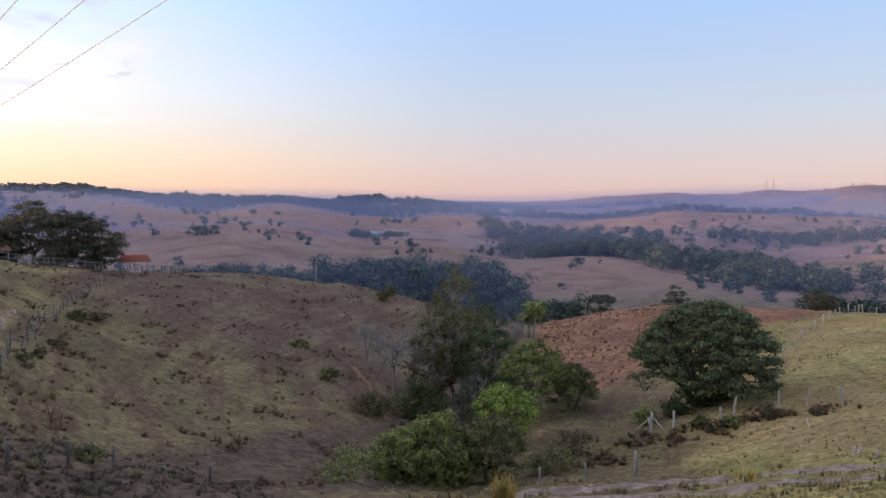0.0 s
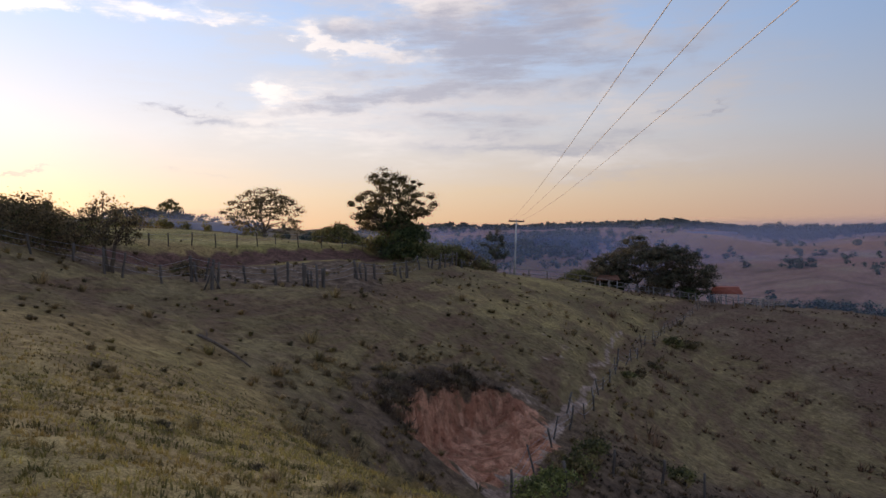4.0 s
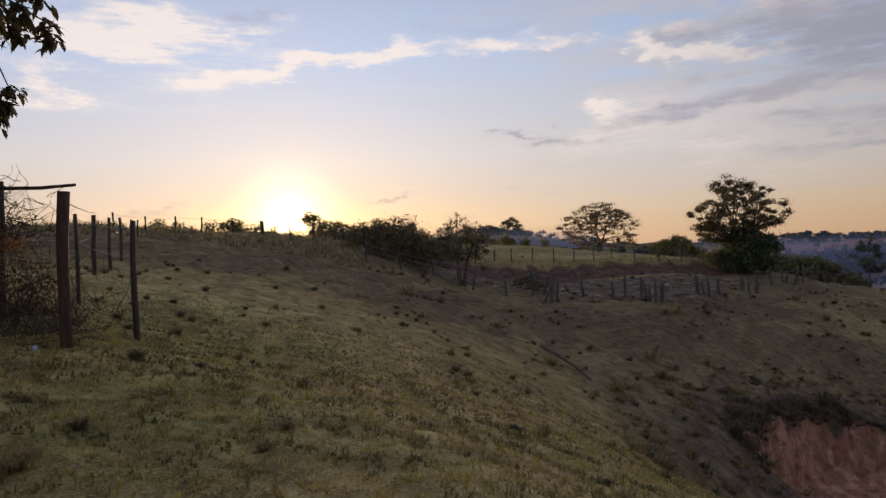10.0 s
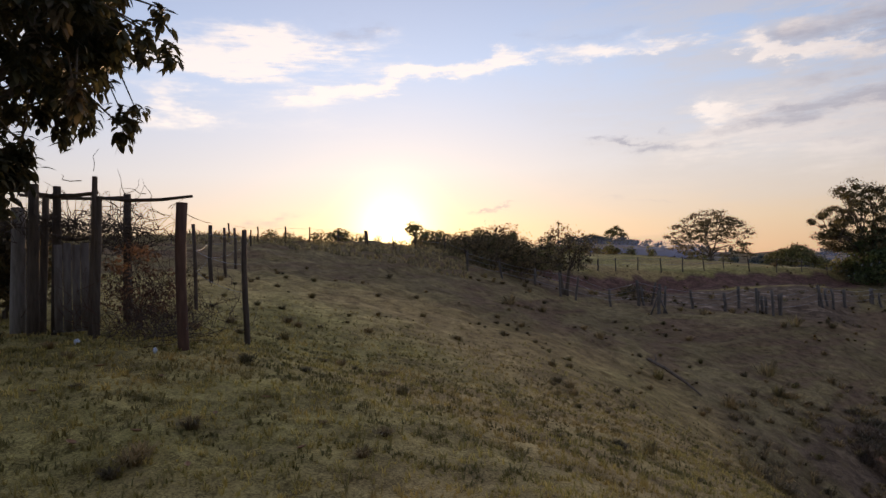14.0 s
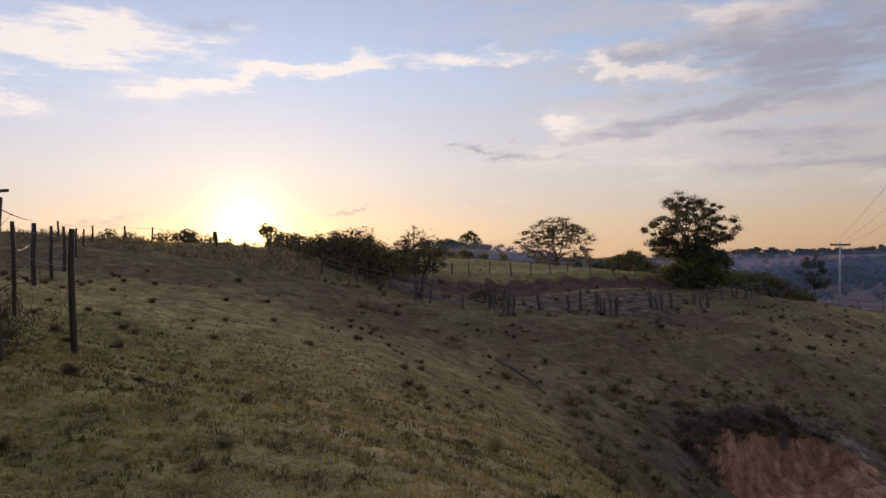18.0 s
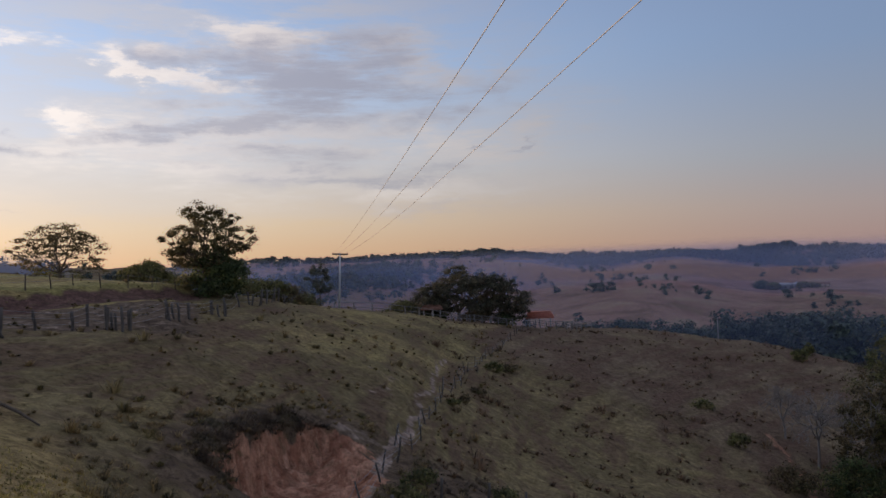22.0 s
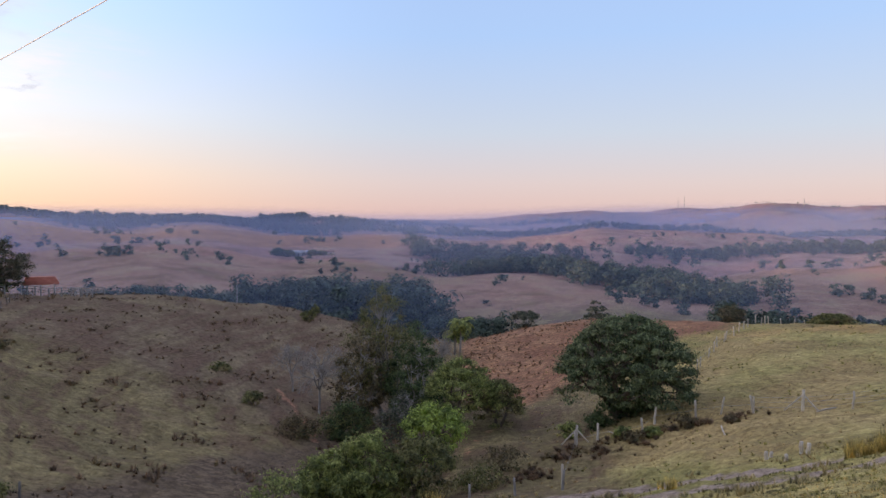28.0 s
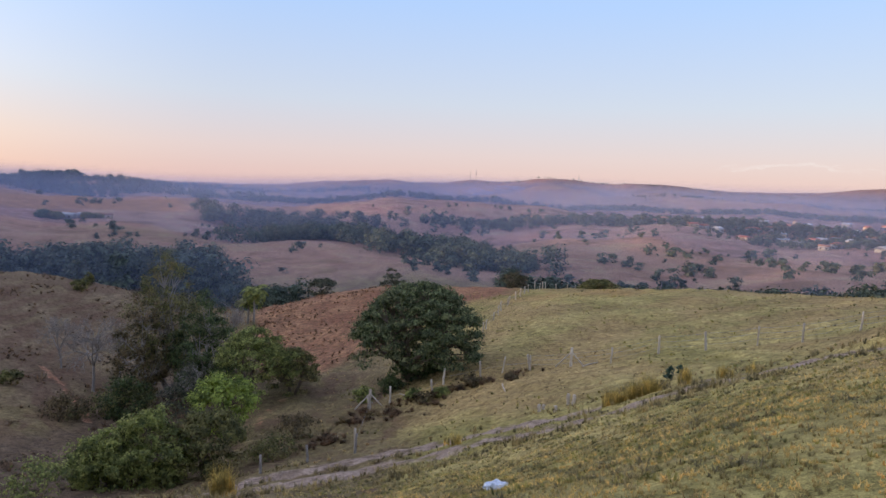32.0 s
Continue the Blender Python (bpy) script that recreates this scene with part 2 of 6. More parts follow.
def make_ground():
    m, k, bsdf = material("pasture", 0.95, 0.1)
    co = k.n("ShaderNodeTexCoord").outputs["Object"]

    def mask(name):
        return k.n("ShaderNodeAttribute", attribute_name=name).outputs["Fac"]
    n_big, n_mid, n_small, n_fine = k.noise(co, 0.012, 4.0), k.noise(co, 0.11, 5.0), k.noise(co, 0.9, 5.0), k.noise(co, 9.0, 5.0, 0.7)
    fine = k.math("ADD", k.math("MULTIPLY", n_small, 0.5), k.math("MULTIPLY", n_fine, 0.5))
    blade = k.noise(co, 38.0, 3.0, 0.7)
    patch = k.noise(co, 2.6, 4.0, 0.65)
    # dry brown sward with paler straw and darker heath
    dry = k.mix(k.step(n_mid, 0.35, 0.65), (0.218, 0.170, 0.080), (0.325, 0.255, 0.118))
    dry = k.mix(k.step(fine, 0.42, 0.62), k.mix(0.5, dry, (0.09, 0.066, 0.036)), dry)
    brown = k.noise(co, 0.33, 5.0, 0.62)
    dry = k.mix(k.math("MULTIPLY", k.step(brown, 0.48, 0.64), 0.5), dry, (0.16, 0.102, 0.07))
    green = k.mix(k.step(n_mid, 0.35, 0.65), (0.35, 0.30, 0.105), (0.55, 0.44, 0.175))
    green = k.mix(k.step(fine, 0.40, 0.60), k.mix(0.5, green, (0.10, 0.095, 0.03)), green)
    tan = k.noise(co, 0.05, 5.0, 0.62)
    green = k.mix(k.math("MULTIPLY", k.step(tan, 0.43, 0.60), 0.45), green, (0.37, 0.22, 0.12))
    # reddish far grass; some violet of the valley mist is put into its colours
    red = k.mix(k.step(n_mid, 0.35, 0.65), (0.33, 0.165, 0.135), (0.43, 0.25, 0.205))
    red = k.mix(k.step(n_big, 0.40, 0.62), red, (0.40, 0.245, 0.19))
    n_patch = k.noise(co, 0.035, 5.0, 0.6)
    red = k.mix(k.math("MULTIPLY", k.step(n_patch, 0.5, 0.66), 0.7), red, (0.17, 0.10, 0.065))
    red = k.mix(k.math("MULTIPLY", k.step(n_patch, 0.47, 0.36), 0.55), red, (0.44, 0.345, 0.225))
    red = k.mix(k.step(n_small, 0.45, 0.6), k.mix(0.35, red, (0.16, 0.09, 0.06)), red)
    earth = k.mix(k.step(fine, 0.35, 0.65), (0.235, 0.170, 0.130), (0.46, 0.355, 0.285))
    claybase = k.mix(k.step(k.noise(k.n("ShaderNodeMapping", {"Vector": co, "Scale": (1, 1, 0.3)}).outputs[0], 1.6, 5.0), 0.35, 0.65), (0.36, 0.165, 0.10), (0.55, 0.30, 0.19))
    streak = k.noise(k.n("ShaderNodeMapping", {"Vector": co, "Scale": (2.4, 2.4, 0.22)}).outputs[0], 2.2, 6.0, 0.7)
    clay = k.mix(k.math("MULTIPLY", k.step(streak, 0.52, 0.66), 0.7), claybase, (0.31, 0.14, 0.09))
    clay = k.mix(k.math("MULTIPLY", k.step(streak, 0.46, 0.34), 0.6), clay, (0.56, 0.34, 0.235))
    heath = k.mix(k.step(n_mid, 0.35, 0.65), (0.178, 0.122, 0.082), (0.275, 0.205, 0.130))
    heath = k.mix(k.step(fine, 0.42, 0.62), k.mix(0.5, heath, (0.09, 0.058, 0.035)), heath)
    dry = k.mix(k.step(k.math("ADD", mask("heath"), k.math("MULTIPLY_ADD", n_mid, 0.6, -0.3)), 0.3, 0.7), dry, heath)
    # cattle terraces: streaks that follow the contours
    terrace = k.noise(k.n("ShaderNodeMapping", {"Vector": co, "Scale": (0.07, 0.07, 1.9)}).outputs[0], 1.0, 5.0, 0.6)
    dry = k.mix(k.math("MULTIPLY", k.step(terrace, 0.48, 0.60), 0.6), dry, (0.15, 0.088, 0.062))
    dry = k.mix(k.math("MULTIPLY", k.step(terrace, 0.46, 0.36), 0.32), dry, (0.28, 0.225, 0.115))
    rust = k.mix(k.step(n_mid, 0.35, 0.65), (0.30, 0.145, 0.085), (0.46, 0.25, 0.135))
    rust = k.mix(k.step(n_small, 0.42, 0.6), k.mix(0.6, rust, (0.17, 0.085, 0.055)), rust)
    bank = k.mix(k.step(fine, 0.4, 0.6), (0.10, 0.055, 0.045), (0.19, 0.11, 0.085))
    scrub = k.mix(k.step(fine, 0.4, 0.6), (0.105, 0.074, 0.052), (0.19, 0.135, 0.088))
    wild = k.math("MULTIPLY_ADD", n_small, 1.1, -0.55)
    col = k.mix(k.step(k.math("ADD", mask("green"), k.math("MULTIPLY_ADD", n_mid, 0.7, -0.35)), 0.25, 0.75), dry, green)
    col = k.mix(k.step(k.math("ADD", mask("scrub"), k.math("MULTIPLY_ADD", n_mid, 0.9, -0.45)), 0.3, 0.7), col, scrub)
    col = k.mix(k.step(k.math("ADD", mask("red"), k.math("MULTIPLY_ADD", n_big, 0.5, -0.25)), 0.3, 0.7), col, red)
    col = k.mix(k.step(k.math("ADD", mask("rust"), k.math("MULTIPLY_ADD", n_mid, 0.6, -0.3)), 0.3, 0.7), col, rust)
    col = k.mix(k.step(k.math("ADD", mask("bank"), k.math("MULTIPLY_ADD", n_small, 0.8, -0.4)), 0.35, 0.65), col, bank)
    col = k.mix(k.step(k.math("ADD", mask("earth"), wild), 0.35, 0.65), col, earth)
    col = k.mix(k.step(k.math("ADD", mask("clay"), wild), 0.35, 0.65), col, clay)
    clump = k.noise(co, 1.3, 7.0, 0.72)
    near = k.math("SUBTRACT", 1.0, mask("red"), clamp=True)
    col = k.mix(k.math("MULTIPLY", k.math("MULTIPLY", k.step(clump, 0.53, 0.63), near), k.math("MULTIPLY_ADD", mask("green"), -0.30, 0.72)), col, (0.10, 0.072, 0.038))
    fleck = k.step(k.math("ADD", k.math("MULTIPLY", blade, 0.55), k.math("MULTIPLY", patch, 0.45)), 0.36, 0.62)
    col = k.mix(1.0, col, k.mix(fleck, (0.38, 0.35, 0.33), (1.52, 1.50, 1.45)), "MULTIPLY")
    k.t.links.new(col, bsdf.inputs["Base Color"])
    b1 = k.n("ShaderNodeBump", {"Height": n_small, "Strength": 0.7, "Distance": 0.45}).outputs[0]
    b2 = k.n("ShaderNodeBump", {"Height": n_fine, "Strength": 0.7, "Distance": 0.05, "Normal": b1}).outputs[0]
    k.t.links.new(b2, bsdf.inputs["Normal"])
    return m


GROUND = make_ground()
BARK = speckled("bark", (0.09, 0.065, 0.045), (0.20, 0.16, 0.12), 3.0, bump=0.6, stretch=(1, 1, 0.25))
PALE_BARK = speckled("pale_bark", (0.22, 0.19, 0.17), (0.40, 0.36, 0.32), 3.0, bump=0.5, stretch=(1, 1, 0.25))
GREY_WOOD = speckled("old_grey_wood", (0.08, 0.068, 0.058), (0.19, 0.165, 0.14), 4.0, bump=0.5, stretch=(1, 1, 0.15))
POST_WOOD = speckled("weathered_wood", (0.17, 0.15, 0.135), (0.36, 0.33, 0.30), 4.0, bump=0.5, stretch=(1, 1, 0.15))
DARK_WOOD = speckled("dark_wood", (0.06, 0.045, 0.035), (0.14, 0.11, 0.085), 4.0, bump=0.5, stretch=(1, 1, 0.15))
RED_WOOD = speckled("reddish_wood", (0.075, 0.04, 0.03), (0.14, 0.08, 0.055), 4.0, bump=0.4, stretch=(1, 1, 0.15))
GALV = speckled("galvanised_wire", (0.25, 0.25, 0.26), (0.4, 0.4, 0.41), 9.0, 0.5, 0.1, 0.5)
PALE_WOOD = speckled("sun_bleached_wood", (0.36, 0.30, 0.235), (0.65, 0.56, 0.45), 4.0, bump=0.5, stretch=(1, 1, 0.15))
CABLE = speckled("aluminium_cable", (0.50, 0.46, 0.45), (0.60, 0.56, 0.55), 9.0, 0.5, 0.1, 0.5)
CONCRETE = speckled("pole_concrete", (0.48, 0.47, 0.45), (0.64, 0.63, 0.60), 2.0)
ROOF_TILE = speckled("red_roof_tile", (0.34, 0.105, 0.075), (0.47, 0.19, 0.13), 3.0)
OLD_TILE = speckled("brown_roof_tile", (0.22, 0.11, 0.075), (0.36, 0.20, 0.14), 3.0)
SHEET_ROOF = speckled("pale_roof_sheet", (0.36, 0.36, 0.37), (0.52, 0.52, 0.52), 3.0, 0.5)
WHITEWASH = speckled("whitewash", (0.26, 0.25, 0.24), (0.42, 0.40, 0.38), 2.0)
OCHRE_WALL = speckled("ochre_plaster", (0.55, 0.40, 0.26), (0.66, 0.52, 0.38), 2.0)
DARK_OPENING = speckled("dark_window", (0.03, 0.03, 0.035), (0.06, 0.06, 0.07), 2.0, 0.3)
LEAF_OLIVE = foliage("olive_leaves", (0.13, 0.14, 0.055), (0.26, 0.24, 0.10), (0.26, 0.20, 0.105), 0.5)
LEAF_DARK = foliage("dark_leaves", (0.065, 0.095, 0.04), (0.135, 0.17, 0.07), (0.15, 0.17, 0.08), 0.45)
LEAF_SPREAD = foliage("grey_green_sprays", (0.065, 0.09, 0.042), (0.23, 0.26, 0.13), (0.20, 0.21, 0.11), 0.4)
# on the yard trees this brown carries the look of backlit crowns
LEAF_FARM = foliage("grey_brown_leaves", (0.075, 0.075, 0.05), (0.15, 0.14, 0.09), (0.16, 0.125, 0.09), 0.35)
HEATH = foliage("heath_brown_grass", (0.135, 0.085, 0.055), (0.27, 0.175, 0.105), (0.22, 0.165, 0.085), 0.5)
# green browned and darkened to put backlight into the crest tree's leaves
LEAF_CREST = foliage("dark_olive_brown_leaves", (0.09, 0.085, 0.04), (0.20, 0.165, 0.08), (0.21, 0.145, 0.08), 0.45)
LEAF_LIME = foliage("lime_leaves", (0.26, 0.34, 0.08), (0.46, 0.52, 0.14), (0.32, 0.38, 0.10), 0.5)
LEAF_MID = foliage("mid_green_leaves", (0.18, 0.215, 0.07), (0.40, 0.42, 0.15), (0.29, 0.29, 0.105), 0.5)
LEAF_GREY = foliage("grey_green_leaves", (0.08, 0.09, 0.06), (0.14, 0.145, 0.10), (0.16, 0.14, 0.11))
LEAF_BROWN = foliage("brownish_leaves", (0.14, 0.11, 0.06), (0.24, 0.18, 0.10), (0.12, 0.12, 0.055), 0.45)
LEAF_BLUE = foliage("blue_green_leaves", (0.06, 0.11, 0.08), (0.10, 0.16, 0.12), (0.08, 0.13, 0.09))
# distance haze is put into these leaves as a blue-grey cast
LEAF_FAR = foliage("hazed_far_leaves", (0.066, 0.092, 0.078), (0.094, 0.124, 0.098), (0.118, 0.124, 0.088), 0.3, 0.3)
STRAW = foliage("dry_grass", (0.33, 0.255, 0.125), (0.50, 0.41, 0.21), (0.24, 0.19, 0.09), 0.45)
YELLOW_GRASS = foliage("yellow_grass", (0.54, 0.39, 0.11), (0.76, 0.58, 0.20), (0.50, 0.38, 0.14), 0.5)
TUSSOCK = foliage("dark_tussock_grass", (0.19, 0.142, 0.075), (0.37, 0.275, 0.14), (0.27, 0.22, 0.095), 0.55)
# darker turf: shade of the slope tilted from the sun is in its colour
SHADED_TURF = foliage("shaded_slope_turf", (0.24, 0.205, 0.06), (0.54, 0.42, 0.15), (0.40, 0.28, 0.10), 0.5)
# lighter turf, its colour raised for the brighter-lit ground below the viewpoint
TURF = foliage("short_turf", (0.50, 0.38, 0.14), (0.80, 0.60, 0.26), (0.66, 0.46, 0.20), 0.55)

# ---- the lie of the land: bearing, estimated distance, level, fitted to the camera's view ----
KNOLL = [(0, 0, 0), (101, 6, -0.05), (101, 12, 0.45), (101, 25, 1.7), (102, 45, 4.0), (102, 80, 4.8), (92, 50, 3.6), (83, 55, 3.2), (88, 14, -0.3), (74, 18, -1.0),
         (76, 6, -0.3), (60, 8, -1.2), (62, 25, -3.0), (66, 28, -2.3), (64.5, 47, -1.8), (57, 48, -1.9), (53, 60, -2.0), (50, 68, -2.3), (79, 35, 0.3),
         (68, 63, -1.0), (58, 74, -0.9), (50, 85, -1.4), (44, 60, -4.3), (50, 14, -3.6), (50, 20, -5.9), (46, 17, -6.2), (43, 21, -8.1), (50.5, 27, -5.3), (43, 38, -6.3), (40, 10, -2.6), (115, 15, 0.75), (122, 8, 0.3)]
SPUR = [(44.6, 95, -3.0), (36.3, 115, -6.3), (29.7, 130, -9.9), (24.9, 130, -11.4), (20.8, 135, -12.4), (15, 140, -13.7), (8.5, 140, -15.8), (2, 130, -18.3),
        (42, 27, -7.6), (38.8, 28, -7.9), (36.5, 36, -8.3), (34.6, 46, -8.9), (30.6, 75, -10.9), (28.2, 95, -11.2), (29.6, 38, -11.0), (20, 45, -14.5), (10.8, 72, -18.9),
        (4, 62, -20.3), (10, 40, -15.0), (0, 10, -3.7), (0, 20, -7.9), (0, 38, -15.2), (-1, 50, -18.7), (-2, 75, -21.2), (0, 95, -22.5), (20, 10, -3.3), (20, 25, -9.7), (12, 100, -16.8), (4, 100, -20.5)]
PADDOCK = [(-8, 38, -14.8), (-8, 70, -19.8), (-7.4, 120, -22.6), (-9.3, 105, -22.8), (-10.2, 130, -21.6), (-14.2, 150, -21.1), (-18, 150, -20.0), (-21, 145, -19.3), (-27, 140, -17.8),
           (-12.5, 110, -21.9), (-17, 42, -14.9), (-17, 56, -17.0), (-21, 66, -16.6), (-17, 20, -7.7), (-28, 13, -4.1), (-26.4, 40, -12.7), (-30, 58, -13.4), (-26.5, 85, -14.8),
           (-31, 125, -15.4), (-36, 122, -14.4), (-44, 120, -12.9), (-55, 110, -10.6), (-33, 38, -10.5), (-37, 57, -11.5), (-42, 38, -8.1), (-44, 56, -9.9), (-50, 38, -6.3),
           (-51, 55, -7.8), (-55, 36, -4.5), (-54, 55, -6.9), (-52, 9, -1.4), (-37, 11, -2.8)]
VALLEY = [(44, 160, -16), (30, 200, -30), (15, 220, -33), (3, 220, -36), (-8, 190, -34), (-18, 210, -32), (-33, 185, -29), (-44, 180, -27), (-55, 170, -23), (45, 300, -30), (38.9, 450, -20),
          (20.6, 350, -30), (16, 330, -29), (2, 270, -36), (-7.3, 400, -35), (-14, 330, -33.5), (-18.8, 240, -31), (-20.5, 420, -38), (-27, 350, -37), (-28, 550, -36), (-43.5, 380, -34.5),
          (-51, 370, -32), (-32.5, 550, -29), (-41.2, 600, -25.5), (-45.4, 550, -32), (6, 550, -30.5), (-6.4, 480, -35.5)]
HILLS = [(34, 900, -2), (23, 850, -13), (14, 800, -14.5), (5, 750, -19.5), (-3.5, 650, -26.5), (-6.3, 600, -33.5), (-12, 900, -29), (-18.5, 950, -17), (-25.5, 950, -16), (-32.4, 850, -25.5),
         (-51, 650, -34), (-56, 600, -33), (-45.3, 900, -27), (-49, 1200, -23), (-55, 1000, -27), (47, 900, -6), (46, 1500, 10), (35, 1500, 8), (28, 1500, 8), (20, 1500, -5), (13, 1500, -5),
         (4, 1500, -14), (-3, 1400, -24), (20, 1150, -24), (5, 1050, -34), (-14, 1500, -28), (-24, 1500, -20)]
FAR = [(5, 3000, -16), (-1, 3000, -11), (-12, 3500, 12), (-18, 3500, 40), (-24.5, 3400, 52), (-31, 2500, 54), (-34.5, 2600, 44), (-39, 3500, 62), (-54.6, 3800, 70), (-38, 2200, 26), (-43, 2200, 14), (-49, 2000, 0), (40, 3500, -10), (20, 3500, -20), (-31, 3400, 30), (-31, 4300, 10), (-37, 4300, 50), (-24, 4300, 40), (-18, 4300, 30), (-10, 4300, 0), (-51, 4400, 66), (-44, 4300, 55), (46, 2000, -4), (40, 2000, -6), (32, 2000, -6), (24, 2000, -10), (14, 2000, -15), (8, 2000, -18), (-31, 1500, -20), (-31, 2000, 8)]
RIM = [(-40, 1500, -22), (-55, 1500, -22), (-55, 2500, 5), (-22, 2500, -8), (-10, 2500, -22), (-45, 3000, 30), (61, 150, 1.6), (68, 300, 5.0), (69.5, 620, 19.0), (65, 620, 13.0), (61, 620, 9.0), (69, 850, 18.0), (79, 200, 5.5), (95, 200, 7), (70, 1500, 14), (95, 1500, 26), (58, 110, 0.0), (150, 12, 0.4), (150, 60, 2.2), (150, 500, 8), (180, 2500, 20), (-90, 10, -0.3), (-90, 60, -1.5), (-90, 400, -8), (-120, 60, 1), (-85, 2500, 40), (-130, 2500, 20)]


def smooth(v, lo, hi):
    u = np.clip((v - lo) / (hi - lo), 0, 1)
    return u * u * (3 - 2 * u)


def warp(az, d):
    r = np.log1p(d / 10.0)
    a = np.radians(az)
    return np.stack([-np.sin(a) * r, np.cos(a) * r], -1)


def spline():
    s = np.array(KNOLL + SPUR + PADDOCK + VALLEY + HILLS + FAR + RIM, float)
    p = warp(s[:, 0], s[:, 1])
    q = (s[:, 2] - EYE) / (s[:, 1] + 4.0)
    k = radial(p, p) + np.eye(len(p)) * 2e-3
    one = np.c_[np.ones(len(p)), p]
    m = np.block([[k, one], [one.T, np.zeros((3, 3))]])
    return p, np.linalg.solve(m, np.r_[q, 0, 0, 0])


def radial(a, b):
    r2 = ((a[:, None, :] - b[None, :, :]) ** 2).sum(-1)
    return 0.5 * r2 * np.log(r2 + 1e-9)


SITES, WEIGHTS = spline()
PHASES = np.random.RandomState(7).uniform(0, 6.28, (40, 2))
TURNS = np.random.RandomState(8).uniform(0, 3.14, 40)


def ripple(x, y, wavelength, n=9, seed=0):
    """Smooth aperiodic unevenness, about -1 to 1."""
    out = np.zeros_like(x)
    for i in range(n):
        k = 6.283 / (wavelength * (0.6 + 0.11 * i))
        a = TURNS[(i + seed) % 40] + i * 0.7
        out += np.sin(k * (x * np.cos(a) + y * np.sin(a)) + PHASES[(i + seed) % 40, 0]) * np.sin(k * 0.61 * (-x * np.sin(a) + y * np.cos(a)) + PHASES[(i + seed) % 40, 1])
    return out / n ** 0.5


def place(az, d):
    return -d * math.sin(radians(az)), d * math.cos(radians(az))


PIT = (-21.4, 22.1)
PIT_WAY = (-0.917, -0.399)


def pit_reach(x, y):
    dx, dy = x - PIT[0], y - PIT[1]
    deep = dx * PIT_WAY[0] + dy * PIT_WAY[1]
    side = dx * PIT_WAY[1] - dy * PIT_WAY[0]
    rag = 1 + 0.07 * np.sin(side * 1.9 + 1.0) + 0.06 * np.sin(side * 3.3 + deep * 0.6) + 0.04 * np.sin(side * 7.1 + 0.4) + 0.025 * np.sin(side * 12.7)
    return np.sqrt((side / 6.0) ** 2 + (deep / np.where(deep > 0, 2.5, 3.2)) ** 2) * rag


def near_line(x, y, pts):
    best = np.full(x.shape, 1e9)
    for (ax, ay), (bx, by) in zip(pts[:-1], pts[1:]):
        ex, ey = bx - ax, by - ay
        u = np.clip(((x - ax) * ex + (y - ay) * ey) / (ex * ex + ey * ey), 0, 1)
        best = np.minimum(best, np.hypot(x - ax - u * ex, y - ay - u * ey))
    return best


TRACK = [place(*p) for p in ((2, 37), (-7, 38), (-17.4, 41), (-26.4, 40), (-33.4, 38), (-42, 38), (-50, 37.5), (-56, 35), (-66, 30), (-80, 24))]
RUT = [place(*p) for p in ((-6, 34.5), (-17, 36.5), (-25, 35.5), (-33, 33.5), (-42, 34), (-50, 34), (-58, 31), (-70, 27))]
COWPATH = [place(*p) for p in ((43.0, 25.6), (41.6, 27.6), (40.2, 29.6), (38.6, 32.0), (37.3, 35.6), (36.4, 39), (35.4, 43), (35.0, 47), (34.1, 51), (34.6, 55), (33.6, 58), (33.2, 62), (33.3, 68), (32.6, 76), (31.9, 84))]
SCAR = [place(*p) for p in ((4.6, 70), (5.5, 76), (6.4, 82), (7.4, 87))]
FOOTPATH = [place(*p) for p in ((-7.6, 58), (-9.2, 66), (-11.5, 76), (-14.5, 86))]
GULLY = [place(*p) for p in ((30, 22), (20, 34), (8, 50), (0, 66), (-4, 90))]


